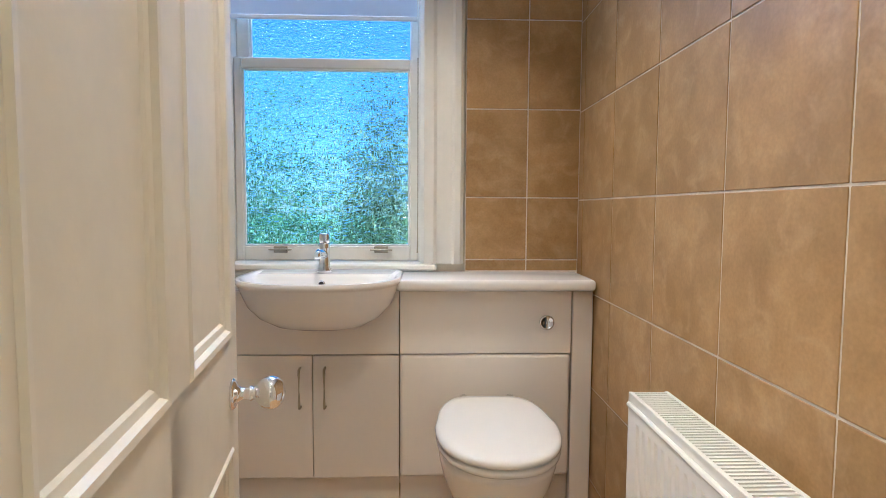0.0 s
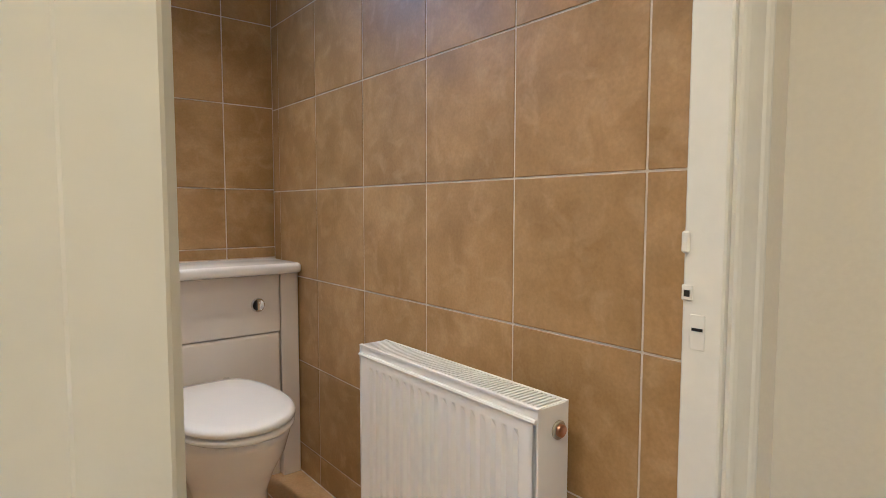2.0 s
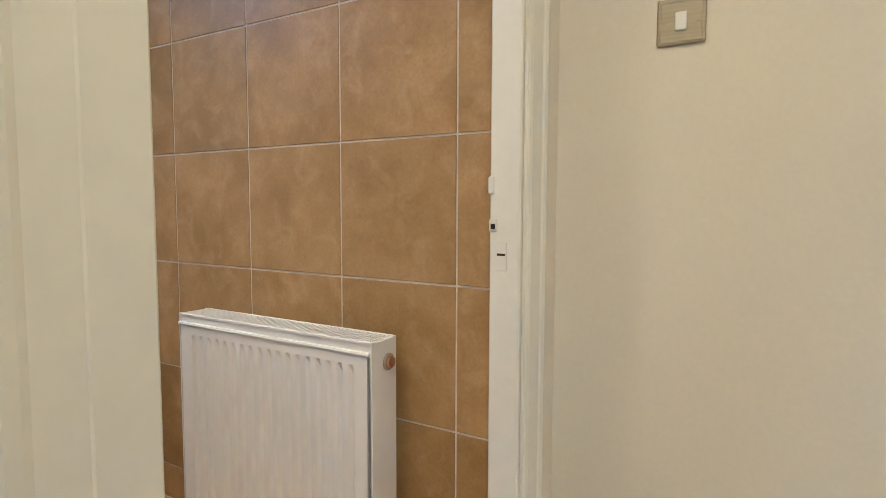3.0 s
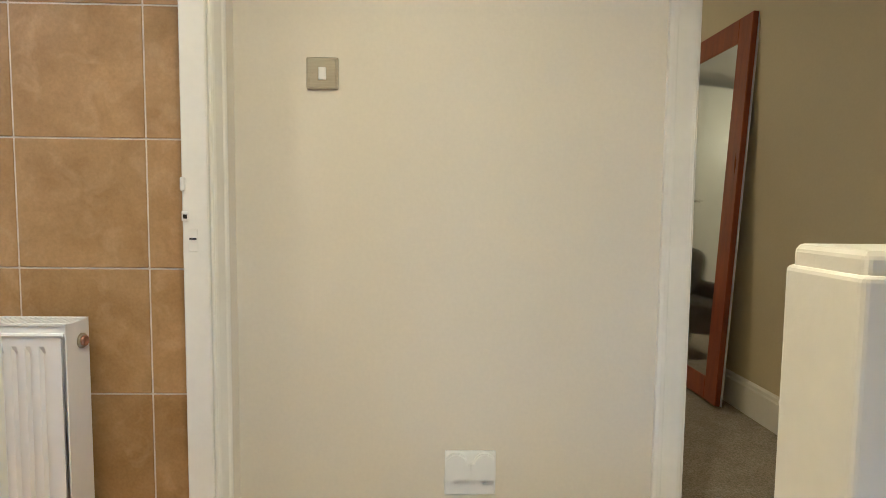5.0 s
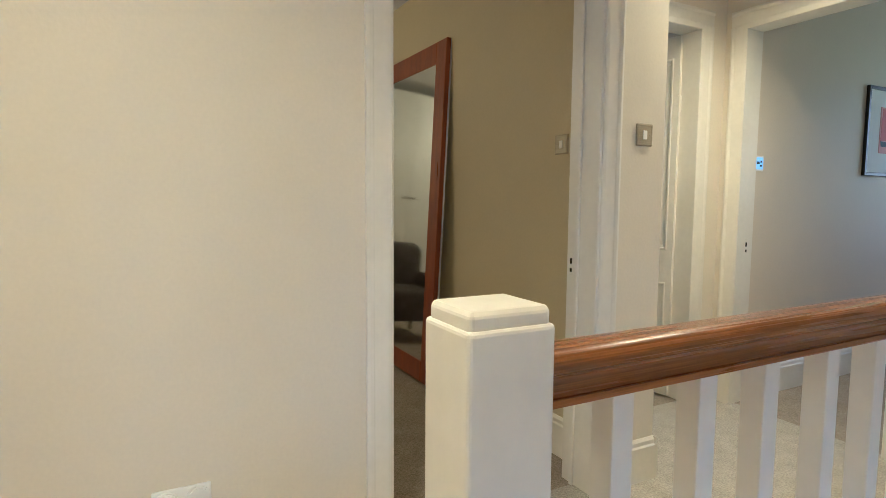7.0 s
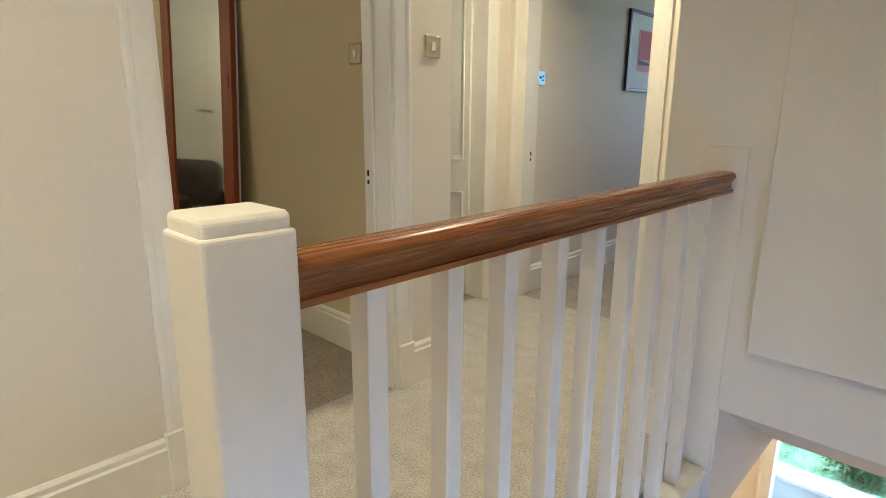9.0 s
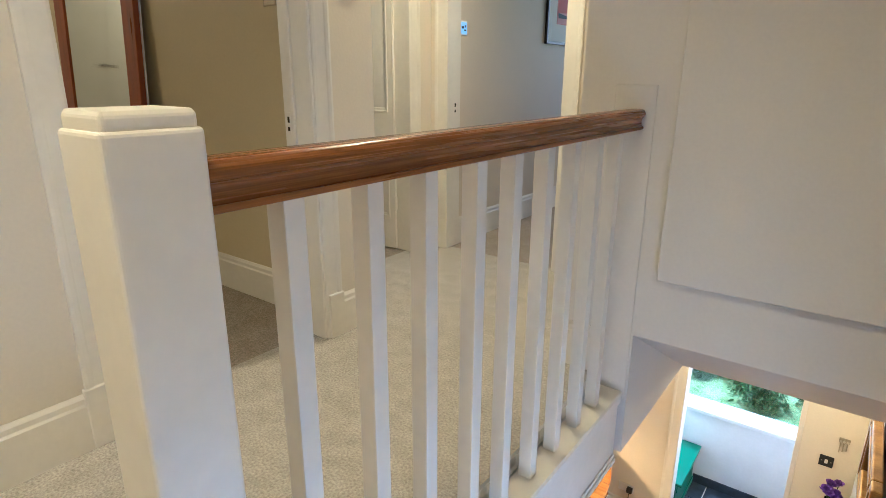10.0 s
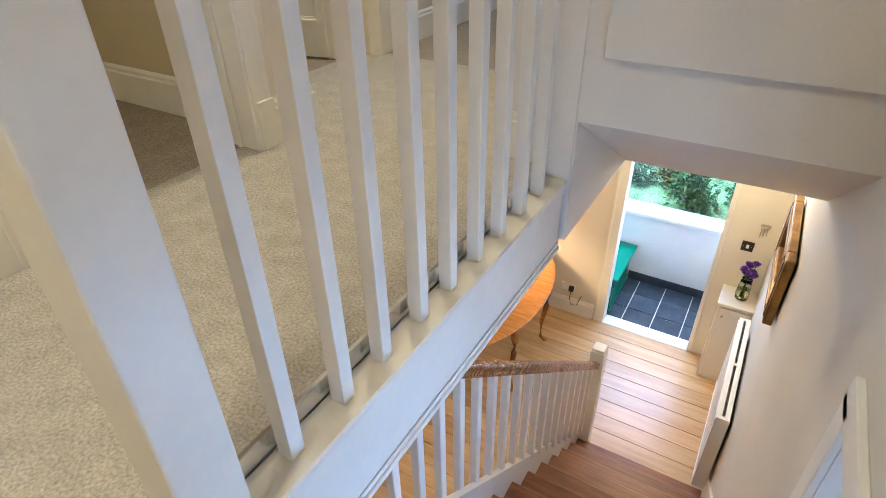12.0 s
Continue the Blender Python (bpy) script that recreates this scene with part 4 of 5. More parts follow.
face_plate("light_switch", (SW, 0.6615, 1.432), 180, (0.086, 0.086), "brushed steel light switch with a white rocker", "light switch", "steel")
face_plate("light_switch", (SW, -1.426, 1.414), 180, (0.086, 0.086), "brushed steel light switch with a white rocker beside a doorway", "light switch", "steel")
face_plate("light_switch", (1.815, -1.33, 1.403), 90, (0.086, 0.086), "brushed steel light switch on the bedroom wall", "light switch", "steel")
face_plate("light_switch", (-0.43, -4.36, -1.665), 90, (0.09, 0.09), "dark brown light switch with a pale rocker", "light switch", "dark")
sock, W = face_plate("wall_socket", (SW, 0.247, 0.320), 180, (0.146, 0.130), "white double wall socket with two safety covers fitted", "socket", "plastic")
for sx in (-0.040, 0.040):
    arch = [(-0.032, -0.020), (0.032, -0.020), (0.032, 0.020)] + [(0.032 * math.cos(k * math.pi / 8), 0.030 + 0.030 * math.sin(k * math.pi / 8)) for k in range(1, 8)] + [(-0.032, 0.020)]
    bm = prism(bmesh.new(), arch, lambda u, v, w, sx=sx: Vector((sx + u, w, v)), -0.0065, -0.017)
    bmesh.ops.bevel(bm, geom=[e for e in bm.edges if all(v.co.y < -0.016 for v in e.verts)], offset=0.004, segments=2, affect="EDGES")
    c = part("safety_cover", W(bm), PLASTIC, sock)
    part("cover_button", W(box(bmesh.new(), sx - 0.006, -0.011, -0.034, sx + 0.006, -0.0065, -0.029, bevel=0.002)), PLASTIC, c)
for sx in (-0.007, 0.007):
    part("rocker", W(box(bmesh.new(), sx - 0.005, -0.012, 0.005, sx + 0.005, -0.0065, 0.028, bevel=0.001)), PLASTIC, sock)
s2, W = face_plate("wall_socket", (1.87, -4.35, 0.33), 180, (0.146, 0.086), "white wall socket low on the study wall", "socket", "plastic")
for sx in (-0.04, 0.04):
    # dark block coloured as the shade inside a pin hole
    part("socket_hole_shade", W(B((sx - 0.003, -0.009, -0.012, sx + 0.003, -0.0068, 0.0))), DARKHOLE, s2)
s3, W = face_plate("wall_socket", (1.00, -4.36, -2.62), 90, (0.146, 0.086), "white double socket with a black plug above the skirting", "socket", "plastic")
part("plug", W(box(bmesh.new(), 0.012, -0.045, -0.025, 0.062, -0.007, 0.028, bevel=0.006, seg=2)), BLACK, s3, "black mains plug")
part("cable", W(tube(bmesh.new(), [(0.037, -0.035, -0.02), (0.037, -0.05, -0.10), (0.06, -0.06, -0.17), (0.12, -0.07, -0.15), (0.16, -0.07, -0.02)], 0.004, 6)), BLACK, s3)
th, W = face_plate("thermostat", (1.87, -2.800, 1.375), 180, (0.086, 0.086), "small glowing blue display thermostat on the wall", "thermostat", "plastic")
scr = part("display", W(B((-0.033, -0.0085, -0.033, 0.033, -0.0065, 0.033))), SCREEN, th)
part("display_mark", W(B((-0.022, -0.0095, -0.004, 0.0, -0.008, 0.010), (0.004, -0.0095, -0.018, 0.022, -0.008, -0.008), (0.008, -0.0095, 0.004, 0.020, -0.008, 0.016))), DARKPRINT, scr)

# ---- bedroom ----
mir = thing("leaning_mirror", (3.35, -1.2, 0.0), "tall mirror in a wide red-brown wooden frame leaning on the wall", "mirror")
mw, mh, fw, md = 0.97, 2.10, 0.130, 0.03
lean = Matrix.Translation((2.84, -1.190, 0.012)) @ Matrix.Rotation(radians(3.0), 4, "X")


def M(bm):
    bmesh.ops.transform(bm, matrix=lean, verts=bm.verts[:])
    return bm


for nm, bx in (("frame_side", (0, -md, 0, fw, 0, mh)), ("frame_side", (mw - fw, -md, 0, mw, 0, mh)), ("frame_rail", (fw, -md, 0, mw - fw, 0, fw)), ("frame_rail", (fw, -md, mh - fw, mw - fw, 0, mh))):
    part(nm, M(B(bx, bevel=0.003)), MIRRORWOOD, mir)
part("mirror_glass", M(B((fw - 0.005, -0.016, fw - 0.005, mw - fw + 0.005, -0.008, mh - fw + 0.005))), MIRROR, mir, "silvered mirror glass")
part("backing", M(B((-0.004, -md - 0.008, 0.0, mw + 0.004, -md - 0.0005, mh))), MATBOARD, mir, "pale plywood backing")

ch = thing("armchair", (4.35, -0.72, 0), "grey upholstered armchair on short dark legs", "armchair")
part("seat", box(bmesh.new(), 4.05, -0.98, 0.18, 4.68, -0.46, 0.44, bevel=0.05, seg=3), FABRIC, ch, smooth=True)
bm = box(bmesh.new(), 4.55, -0.96, 0.20, 4.78, -0.46, 0.82, bevel=0.11, seg=5)
part("backrest", bm, FABRIC, ch, smooth=True)
for ya in (-1.06, -0.54):
    part("arm", box(bmesh.new(), 4.10, ya, 0.18, 4.70, ya + 0.12, 0.56, bevel=0.05, seg=3), FABRIC, ch, smooth=True)
for lx in (4.12, 4.66):
    for ly in (-0.96, -0.50):
        part("leg", lathe(bmesh.new(), [(0.012, 0), (0.022, 0.19)], Matrix.Translation((lx, ly, 0)), 12), DARKWOOD, ch)

wr = thing("wardrobe", (5.7, 0.1, 0), "white fitted wardrobe with bar handles", "wardrobe")
part("body", B((5.45, -1.30, 0, 5.98, 1.24, 2.4)), WHITE2, wr)
for i in range(5):
    y = -1.29 + i * 0.5015
    d = part("door", B((5.43, y, 0.06, 5.449, y + 0.4965, 2.38), bevel=0.003), WHITE2, wr)
    hy = y + (0.430 if i % 2 else 0.010)
    part("handle", tube(bmesh.new(), [(5.43, hy, 1.27), (5.405, hy + 0.005, 1.27), (5.405, hy + 0.050, 1.27), (5.43, hy + 0.055, 1.27)], 0.008), BLACKFRAME, d, "dark bar handle")

# ---- closet and study ----
panel_door((2.09, -2.40, 0.012), 12.0, 0.68, 2.07, "white panelled door open into the small room", knob=False)


def framed_picture(x, y0, y1, z0, z1):
    t = thing("framed_picture", (x, (y0 + y1) / 2, z0), "framed red abstract print in a black frame with a white mount", "picture")
    f = 0.022
    part("frame", B((x - 0.022, y0, z0, x, y0 + f, z1), (x - 0.022, y1 - f, z0, x, y1, z1), (x - 0.022, y0 + f, z0, x, y1 - f, z0 + f), (x - 0.022, y0 + f, z1 - f, x, y1 - f, z1), bevel=0.002), BLACKFRAME, t)
    mt = part("mount", B((x - 0.010, y0 + f, z0 + f, x - 0.004, y1 - f, z1 - f)), MATBOARD, t)
    w, h = y1 - y0, z1 - z0
    pr = part("print", B((x - 0.012, y0 + w * 0.28, z0 + h * 0.26, x - 0.0101, y0 + w * 0.72, z0 + h * 0.78)), PINK, mt)
    bm = bmesh.new()
    prism(bm, [(y0 + w * 0.30, z0 + h * 0.42), (y0 + w * 0.70, z0 + h * 0.40), (y0 + w * 0.68, z0 + h * 0.76), (y0 + w * 0.30, z0 + h * 0.77)], lambda u, v, q: Vector((q, u, v)), x - 0.0132, x - 0.0121)
    part("red_shape", bm, RED, pr)
    bm = bmesh.new()
    prism(bm, [(y0 + w * 0.34, z0 + h * 0.345), (y0 + w * 0.68, z0 + h * 0.335), (y0 + w * 0.70, z0 + h * 0.40), (y0 + w * 0.42, z0 + h * 0.375)], lambda u, v, q: Vector((q, u, v)), x - 0.0142, x - 0.0133)
    part("dark_shape", bm, DARKPRINT, pr)
    return t


framed_picture(1.87, -4.51, -3.89, 1.335, 1.92)

# ---- stair window ----
sw_ = structure("window_stair", B((RW - 0.11, -0.85, -1.15, RW - 0.05, -0.80, -0.05), (RW - 0.11, 0.30, -1.15, RW - 0.05, 0.35, -0.05), (RW - 0.11, -0.80, -0.10, RW - 0.05, 0.30, -0.05), (RW - 0.11, -0.80, -1.15, RW - 0.05, 0.30, -1.10), (RW - 0.11, -0.27, -1.10, RW - 0.05, -0.22, -0.10), bevel=0.006), WHITE2)
pn = part("pane", B((RW - 0.085, -0.80, -1.10, RW - 0.080, 0.30, -0.10)), GLASS, sw_)
pn.visible_shadow = False
part("window_trim", B((RW, -0.93, -1.2, RW + 0.02, -0.85, -0.02), (RW, 0.35, -1.2, RW + 0.02, 0.43, -0.02), (RW, -0.93, -0.05, RW + 0.02, 0.43, 0.03), (RW - 0.05, -0.86, -1.18, RW + 0.06, 0.36, -1.15), bevel=0.004), WHITE2, sw_)
part("sash_frame", B((RW - 0.05, -0.795, -1.09, RW - 0.02, -0.73, -0.11), (RW - 0.05, -0.34, -1.09, RW - 0.02, -0.275, -0.11), (RW - 0.05, -0.73, -0.18, RW - 0.02, -0.34, -0.11), (RW - 0.05, -0.73, -1.09, RW - 0.02, -0.34, -1.02), bevel=0.005), WHITE2, sw_)
part("catch", B((RW - 0.02, -0.775, -0.36, RW + 0.005, -0.745, -0.22), (RW + 0.005, -0.772, -0.33, RW + 0.02, -0.748, -0.27), bevel=0.003), DARKPRINT, sw_, "dark brown window catch")

# ---- lower hall ----
cab = thing("hall_cabinet", (-0.485, -4.20, F), "cream painted narrow cupboard built into the hall corner", "cabinet")
part("body", B((RW, -4.355, F + 0.0, -0.355, -4.075, -2.10), bevel=0.003), CREAM, cab)
d = part("door", B((-0.60, -4.075, F + 0.06, -0.375, -4.057, -2.125), bevel=0.003), CREAM, cab)
part("knob", lathe(bmesh.new(), [(0.006, 0), (0.006, 0.012), (0.012, 0.018), (0.012, 0.026), (0.005, 0.030)], Matrix.Translation((-0.405, -4.057, -2.19)) @ Matrix.Rotation(radians(-90), 4, "X"), 16), STEEL, d, smooth=True)
part("top", B((RW, -4.355, -2.099, -0.345, -4.05, -2.075), bevel=0.004), WHITE, cab)

vase = thing("flower_vase", (-0.50, -4.19, -2.075), "clear glass vase of purple flowers standing on the cupboard", "vase")
VG = glass("green_tinted_glass", 0.0, 0.0, (0.93, 0.97, 0.82))
part("glass", lathe(bmesh.new(), [(0.040, -2.073), (0.050, -2.06), (0.054, -2.02), (0.050, -1.95), (0.043, -1.90), (0.040, -1.86), (0.036, -1.86), (0.039, -1.90), (0.046, -1.95), (0.050, -2.02), (0.046, -2.055), (0.0, -2.06)], Matrix.Translation((-0.50, -4.19, 0)), 24, caps=False), VG, vase, smooth=True)
part("water", lathe(bmesh.new(), [(0.044, -2.058), (0.048, -2.02), (0.045, -1.965), (0.0, -1.965)], Matrix.Translation((-0.50, -4.19, 0)), 24), glass("pale_green_water", 0.0, 0.0, (0.86, 0.92, 0.55)), vase, "pale green water")
rnd = random.Random(3)
for i in range(12):
    a = i * 2.4
    r = 0.012 + 0.042 * (i % 4) / 3
    hx, hy, hz = -0.50 + r * 1.3 * math.cos(a), -4.19 + r * 1.3 * math.sin(a), -1.80 + rnd.uniform(-0.03, 0.035)
    part("stem", tube(bmesh.new(), [(-0.50 + 0.01 * math.cos(a + 3), -4.19 + 0.01 * math.sin(a + 3), -2.04), (-0.50 + 0.3 * r * math.cos(a), -4.19 + 0.3 * r * math.sin(a), -1.88), (hx, hy, hz)], 0.003, 5), STEM, vase)
    bm = bmesh.new()
    for k in range(26):
        b = k * 2.399
        q = Euler((rnd.uniform(0.0, 1.4), 0, b)).to_matrix()
        pts = [q @ (Vector(p) * 1.35) for p in ((0, 0, 0), (0.013, 0.014, 0.006), (0.009, 0.030, 0.012), (-0.009, 0.030, 0.010), (-0.013, 0.014, 0.004))]
        bm.faces.new([bm.verts.new(Vector((hx, hy, hz)) + p) for p in pts])
    part("flower", bm, PURPLE, vase, "ruffled purple flower head")

hook = thing("key_hook", (-0.51, -4.36, -1.50), "small metal wall hook holding keys", "hook")
part("hook_plate", B((-0.545, -4.358, -1.455, -0.475, -4.350, -1.435), bevel=0.002), STEEL, hook)
for i, x in enumerate((-0.53, -0.508, -0.488)):
    ring = [(x + 0.012 * math.cos(k * 0.7854), -4.345, -1.46 + 0.012 * math.sin(k * 0.7854)) for k in range(9)]
    kk = part("key", tube(bmesh.new(), ring, 0.002, 5), STEEL, hook)
    part("key_blade", B((x - 0.004, -4.347, -1.53 - 0.012 * i, x + 0.004, -4.344, -1.47)), STEEL, kk)

radiator("radiator", -0.515, -0.600, -3.74, -2.64, F + 0.30, -1.93, "white panel radiator with two long top slots on the hall wall", pitch=0.05, slots=2)

gp = thing("gilt_framed_painting", (RW, -3.0, -1.12), "dark painting in a worn gilt frame on the stair wall", "painting")
for nm, bx in (("frame_side", (RW + 0.012, -3.43, -1.13, RW + 0.06, -3.33, -0.71)), ("frame_side", (RW + 0.012, -2.72, -1.13, RW + 0.06, -2.62, -0.71)), ("frame_rail", (RW + 0.012, -3.33, -1.13, RW + 0.06, -2.72, -1.03)), ("frame_rail", (RW + 0.012, -3.33, -0.81, RW + 0.06, -2.72, -0.71))):
    fr = part(nm, box(bmesh.new(), *bx, bevel=0.010, seg=2), BRASS, gp)
    x0, y0, z0, x1, y1, z1 = bx
    if nm == "frame_rail":
        bead = (x1 - 0.004, y0, (z0 + z1) / 2 - 0.018, x1 + 0.006, y1, (z0 + z1) / 2 + 0.018)
    else:
        bead = (x1 - 0.004, (y0 + y1) / 2 - 0.018, z0 + 0.032, x1 + 0.006, (y0 + y1) / 2 + 0.018, z1 - 0.032)
    part("frame_bead", box(bmesh.new(), *bead, bevel=0.004, seg=2), BRASS, fr)
part("canvas", B((RW + 0.003, -3.34, -1.04, RW + 0.022, -2.71, -0.80)), CANVAS, gp)

# console table with curved legs
tcx, tcy, tz = 1.437, -3.44, F + 0.76
tbl = thing("oval_table", (tcx, tcy, F), "oval honey-coloured wooden drop-leaf table with curved legs", "table")


def ell(rx, ry, z, n=48):
    return [(tcx + rx * math.cos(2 * math.pi * k / n), tcy + ry * math.sin(2 * math.pi * k / n), z) for k in range(n)]


smooth_by_angle(part("tabletop", loft(bmesh.new(), [ell(0.483, 0.865, tz - 0.022), ell(0.498, 0.880, tz - 0.016), ell(0.500, 0.882, tz - 0.007), ell(0.488, 0.870, tz)]), TABLEWOOD, tbl), 40)
part("leaf_joint", B((0.97, tcy - 0.301, tz - 0.001, 1.90, tcy - 0.298, tz + 0.0006)), DARKWOOD, tbl)
part("apron", B((tcx - 0.36, tcy - 0.34, tz - 0.11, tcx + 0.36, tcy - 0.32, tz - 0.022), (tcx - 0.36, tcy + 0.32, tz - 0.11, tcx + 0.36, tcy + 0.34, tz - 0.022), (tcx - 0.38, tcy - 0.34, tz - 0.11, tcx - 0.36, tcy + 0.34, tz - 0.022), (tcx + 0.36, tcy - 0.34, tz - 0.11, tcx + 0.38, tcy + 0.34, tz - 0.022)), TABLEWOOD, tbl)
for sx in (-1, 1):
    for sy in (-1, 1):
        bx_, by_ = tcx + sx * 0.38, tcy + sy * 0.34
        part("leg", tube(bmesh.new(), [(bx_, by_, tz - 0.03), (bx_ + sx * 0.03, by_ + sy * 0.03, tz - 0.16), (bx_ + sx * 0.025, by_ + sy * 0.025, tz - 0.32), (bx_, by_, tz - 0.52), (bx_ + sx * 0.005, by_ + sy * 0.005, F + 0.06), (bx_ + sx * 0.045, by_ + sy * 0.045, F)], [0.032, 0.036, 0.026, 0.017, 0.014, 0.022], 10), TABLEWOOD, tbl, smooth=True)

tl = thing("table_lamp", (1.32, -3.70, tz), "brown ceramic table lamp with a pale shade, lit", "lamp")
part("base", lathe(bmesh.new(), [(0.060, tz), (0.062, tz + 0.01), (0.040, tz + 0.02), (0.075, tz + 0.07), (0.085, tz + 0.12), (0.060, tz + 0.19), (0.022, tz + 0.24), (0.015, tz + 0.28)], Matrix.Translation((1.32, -3.70, 0)), 24), BRASS, tl, smooth=True)
part("shade", lathe(bmesh.new(), [(0.15, tz + 0.30), (0.10, tz + 0.50), (0.098, tz + 0.50), (0.148, tz + 0.30)], Matrix.Translation((1.32, -3.70, 0)), 32, caps=False), BLIND, tl, "pale fabric shade", smooth=True)
part("bulb", lathe(bmesh.new(), [(0.012, tz + 0.28), (0.024, tz + 0.31), (0.026, tz + 0.33), (0.010, tz + 0.355)], Matrix.Translation((1.32, -3.70, 0)), 16), BULB, tl, smooth=True)

# ---- porch ----
bench = thing("porch_bench", (0.85, -4.85, F), "green painted storage bench against the porch wall", "bench")
part("box", B((0.60, -5.22, F, 1.55, -4.52, F + 0.42), bevel=0.004), GREEN, bench)
part("lid", B((0.555, -5.24, F + 0.425, 1.57, -4.50, F + 0.455), bevel=0.005), GREEN, bench)
part("rail", B((0.588, -5.22, F + 0.02, 0.598, -4.52, F + 0.09), (0.588, -5.22, F + 0.34, 0.598, -4.52, F + 0.41), bevel=0.002), GREEN, bench)
structure("porch_skirting", B((-0.40, -5.279, F - 0.012, 0.60, -5.268, F + 0.085), (-0.399, -5.268, F - 0.012, -0.388, -4.49, F + 0.085)), SLATE)
pw = structure("window_porch", B((-0.45, -5.40, -2.10, 1.65, -5.20, -2.055), bevel=0.008), WHITE2)
part("window_frame", B((-0.40, -5.37, -2.055, -0.35, -5.31, -0.62), (1.55, -5.37, -2.055, 1.60, -5.31, -0.62), (-0.35, -5.37, -2.055, 1.55, -5.31, -2.01), bevel=0.005), WHITE2, pw)
pp = part("pane", B((-0.35, -5.345, -2.01, 1.55, -5.340, -0.62)), GLASS, pw)
pp.visible_shadow = False

# ---- garden ----
bm = bmesh.new()
bmesh.ops.create_grid(bm, x_segments=90, y_segments=90, size=1)
for v in bm.verts:
    sx, sy = v.co.x, v.co.y
    x, y = 400 * sx * abs(sx) ** 1.6, 400 * sy * abs(sy) ** 1.6
    dist = max(0.0, -y - 5.8)
    z = -3.05 + 0.9 * min(1, dist / 4.0) + 0.06 * noise.noise(Vector((x * 0.8, y * 0.8, 0)))
    v.co = Vector((x, y, z))
structure("ground", bm, GRASS)


def bush(name, at, size, n, material, label, seed):
    r = random.Random(seed)
    t = thing(name, (at[0], at[1], at[2]), label, "bush")
    lobes = [(Vector((r.uniform(-0.6, 0.6) * size[0], r.uniform(-0.6, 0.6) * size[1], r.uniform(0.08, 0.7) * size[2])), r.uniform(0.3, 0.55)) for _ in range(9)]
    bm = bmesh.new()
    for _ in range(n):
        c, rad_ = r.choice(lobes)
        d = Vector((r.gauss(0, 1), r.gauss(0, 1), r.gauss(0, 1))).normalized()
        p = Vector(at) + c + Vector((d.x * size[0], d.y * size[1], d.z * size[2])) * rad_ * r.uniform(0.75, 1.05)
        if p.z < at[2]:
            p.z = at[2] + r.uniform(0, 0.2)
        q = Euler((r.uniform(-1.2, 1.2), r.uniform(-1.2, 1.2), r.uniform(0, 6.3))).to_matrix()
        s = r.uniform(0.03, 0.065) * max(size)
        bm.faces.new([bm.verts.new(p + q @ Vector(v) * s) for v in ((0, -1, 0), (0.5, -0.1, 0.1), (0, 1, 0), (-0.5, -0.1, 0.1))])
    part("foliage", bm, material, t)
    bm = bmesh.new()
    for _ in range(5):
        d = Vector((r.uniform(-0.4, 0.4) * size[0], r.uniform(-0.4, 0.4) * size[1], size[2] * 0.6))
        tube(bm, [at, Vector(at) + d * 0.5 + Vector((0.03, 0, 0)), Vector(at) + d], [0.03, 0.02, 0.008], 6)
    part("branches", bm, BARK, t)
    return t


rb = random.Random(11)
for i in range(9):
    bush("bush", (-2.0 + i * 0.55 + rb.uniform(-0.12, 0.12), -7.25 + rb.uniform(-0.2, 0.12), -2.80), (rb.uniform(0.32, 0.45), 0.32, rb.uniform(0.5, 0.8)), 1300, (LEAF, LEAF2, LEAF, LEAF)[i % 4], "leafy green garden bush behind the lawn", 20 + i)
for i in range(6):
    bush("bush", (-2.4 + i * 1.1, -8.8, -2.5), (0.8, 0.6, 1.4), 1500, (LEAF, LEAF2)[i % 2], "tall dark garden shrub at the back of the lawn", 40 + i)
for i in range(3):
    bush("bush", (-0.9 + i * 1.3, 7.5, -2.2), (1.2, 0.9, (4.3, 4.9, 4.0)[i]), 1000, (LEAF, LEAF2, LEAF)[i], "tall garden shrub outside the bathroom window", 60 + i)

# ---- ceiling lamps ----
# all fittings are out of view; the one at (0.84, 0.40) only houses the added fill
for lx, ly in LIGHTS_UP + LIGHTS_BATH:
    t = thing("ceiling_downlight", (lx, ly, CZ), "small white recessed ceiling downlight, lit", "ceiling light", "ceiling downlights")
    part("bezel", lathe(bmesh.new(), [(0.045, CZ), (0.045, CZ - 0.006), (0.034, CZ - 0.009), (0.030, CZ - 0.004)], Matrix.Translation((lx, ly, 0)), 24), PLASTIC, t)
    part("lens", lathe(bmesh.new(), [(0.029, CZ - 0.0035), (0.029, CZ - 0.006)], Matrix.Translation((lx, ly, 0)), 24), BULB, t)

# ---- pieces: wall tiles, floor tiles, boards ----
def piece_mesh(name, size, bevel, material):
    bm = box(bmesh.new(), -size[0] / 2, -size[1] / 2, -size[2] / 2, size[0] / 2, size[1] / 2, size[2] / 2, bevel=bevel)
    me = bpy.data.meshes.new(name)
    bm.to_mesh(me)
    bm.free()
    me.materials.append(material)
    return me


MESHES = {}


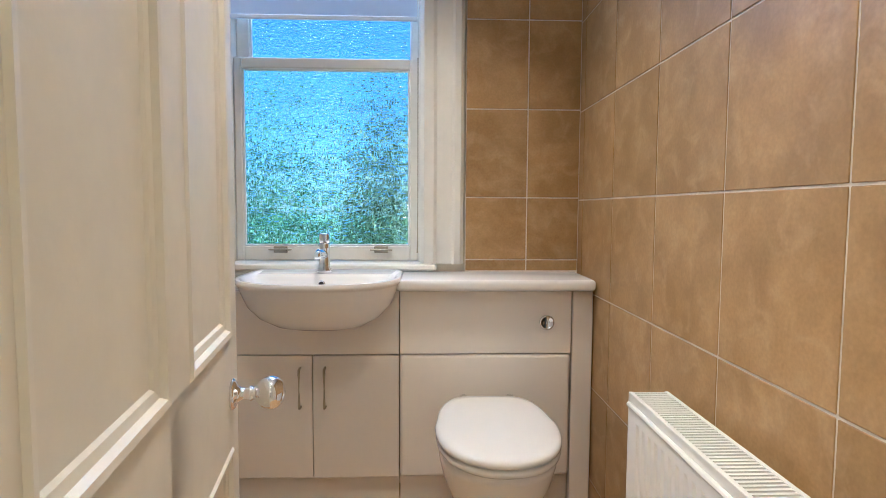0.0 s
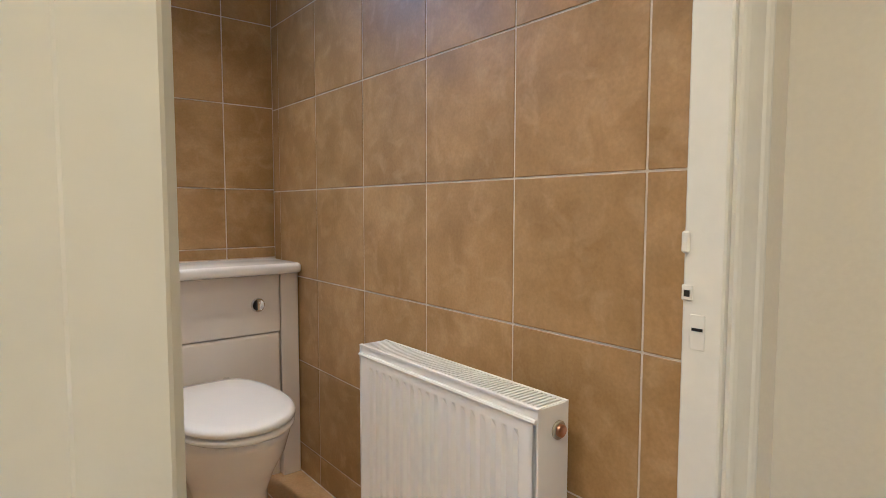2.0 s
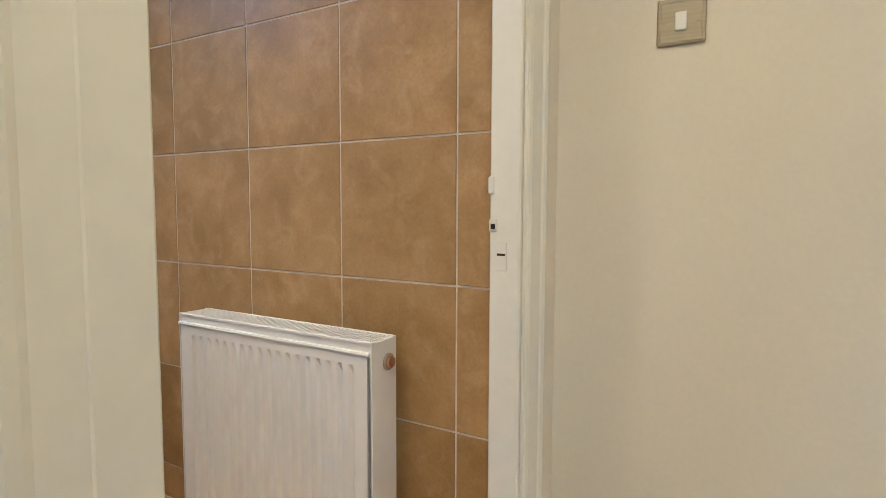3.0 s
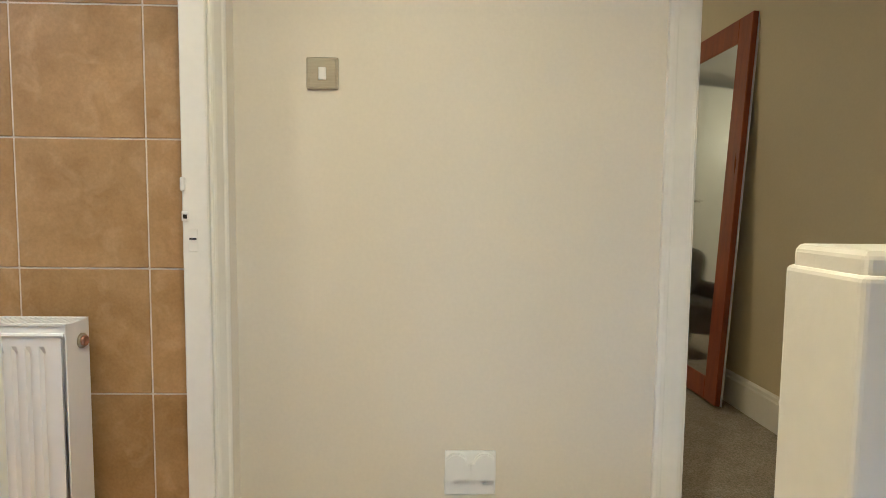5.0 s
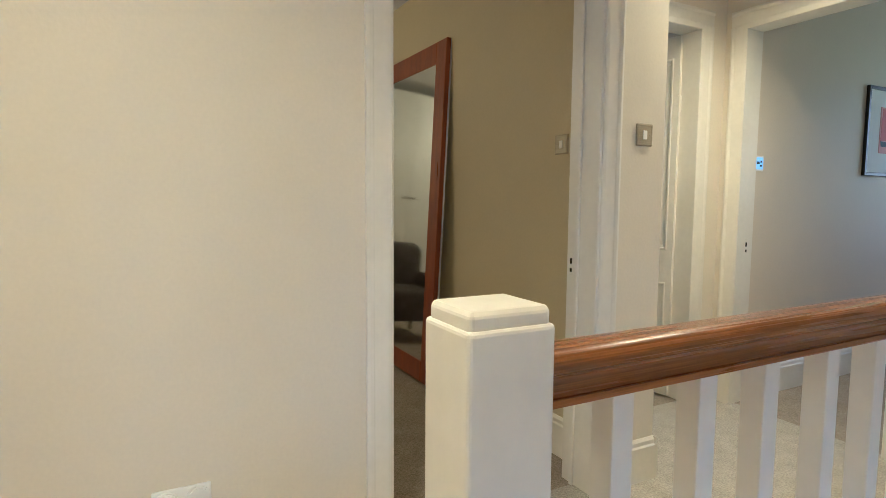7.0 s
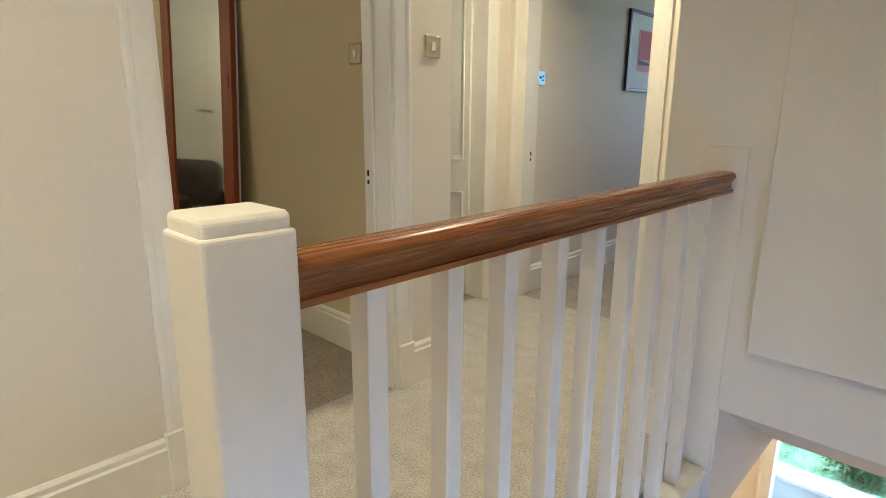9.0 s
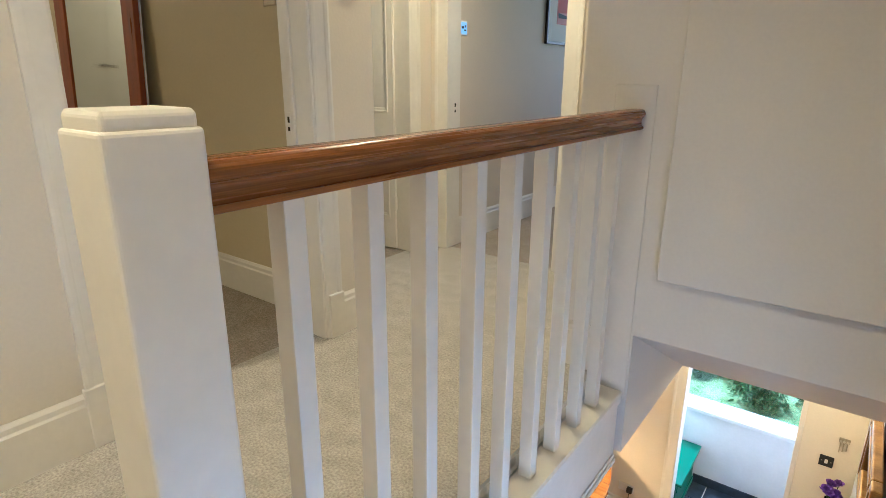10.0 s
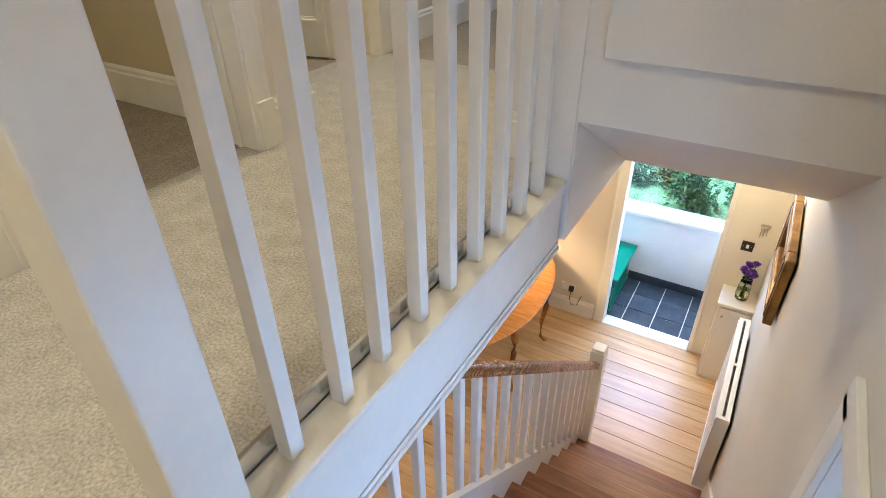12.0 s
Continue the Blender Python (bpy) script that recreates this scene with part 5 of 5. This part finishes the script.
def piece(name, parent, x0, y0, z0, x1, y1, z1, material, bevel=0.0015):
    key = (name, round(x1 - x0, 3), round(y1 - y0, 3), round(z1 - z0, 3))
    if key not in MESHES:
        MESHES[key] = piece_mesh(name, (x1 - x0, y1 - y0, z1 - z0), bevel, material)
    ob = new(name, MESHES[key])
    ob.parent = parent
    ob.location = ((x0 + x1) / 2, (y0 + y1) / 2, (z0 + z1) / 2)
    return ob


G = 0.0023
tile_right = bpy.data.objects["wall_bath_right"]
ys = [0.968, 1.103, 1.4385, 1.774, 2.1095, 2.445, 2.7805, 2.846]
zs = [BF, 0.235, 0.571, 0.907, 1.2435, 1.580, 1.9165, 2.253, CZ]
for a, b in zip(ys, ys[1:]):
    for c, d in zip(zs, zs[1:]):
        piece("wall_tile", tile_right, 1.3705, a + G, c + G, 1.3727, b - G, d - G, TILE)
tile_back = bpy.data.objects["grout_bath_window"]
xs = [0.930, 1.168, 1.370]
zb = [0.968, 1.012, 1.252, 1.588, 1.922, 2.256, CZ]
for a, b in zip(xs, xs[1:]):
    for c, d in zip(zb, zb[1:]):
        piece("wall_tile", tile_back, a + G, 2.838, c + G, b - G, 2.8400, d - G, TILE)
bath_floor = bpy.data.objects["bath_floor_base"]
for i in range(5):
    for j in range(6):
        x0, y0 = -0.148 + i * 0.335, 0.968 + j * 0.335
        piece("floor_tile", bath_floor, x0 + G, y0 + G, BF - 0.0025, min(x0 + 0.335, 1.37) - G, min(y0 + 0.335, 2.84) - G, BF, FLOORTILE)
porch_floor = bpy.data.objects["porch_floor_base"]
for i in range(7):
    for j in range(3):
        x0, y0 = -0.40 + i * 0.285, -5.27 + j * 0.272
        piece("slate_tile", porch_floor, x0 + 0.005, y0 + 0.005, F - 0.0145, x0 + 0.280, min(y0 + 0.272, -4.50) - 0.005, F - 0.004, SLATE, 0.002)
hall_floor = bpy.data.objects["hall_floor_base"]
for j in range(29):
    y0 = -4.355 + j * 0.165
    piece("floorboard", hall_floor, RW + 0.002, y0 + 0.002, F - 0.0235, 3.198, y0 + 0.163, F, PINE, 0.0015)
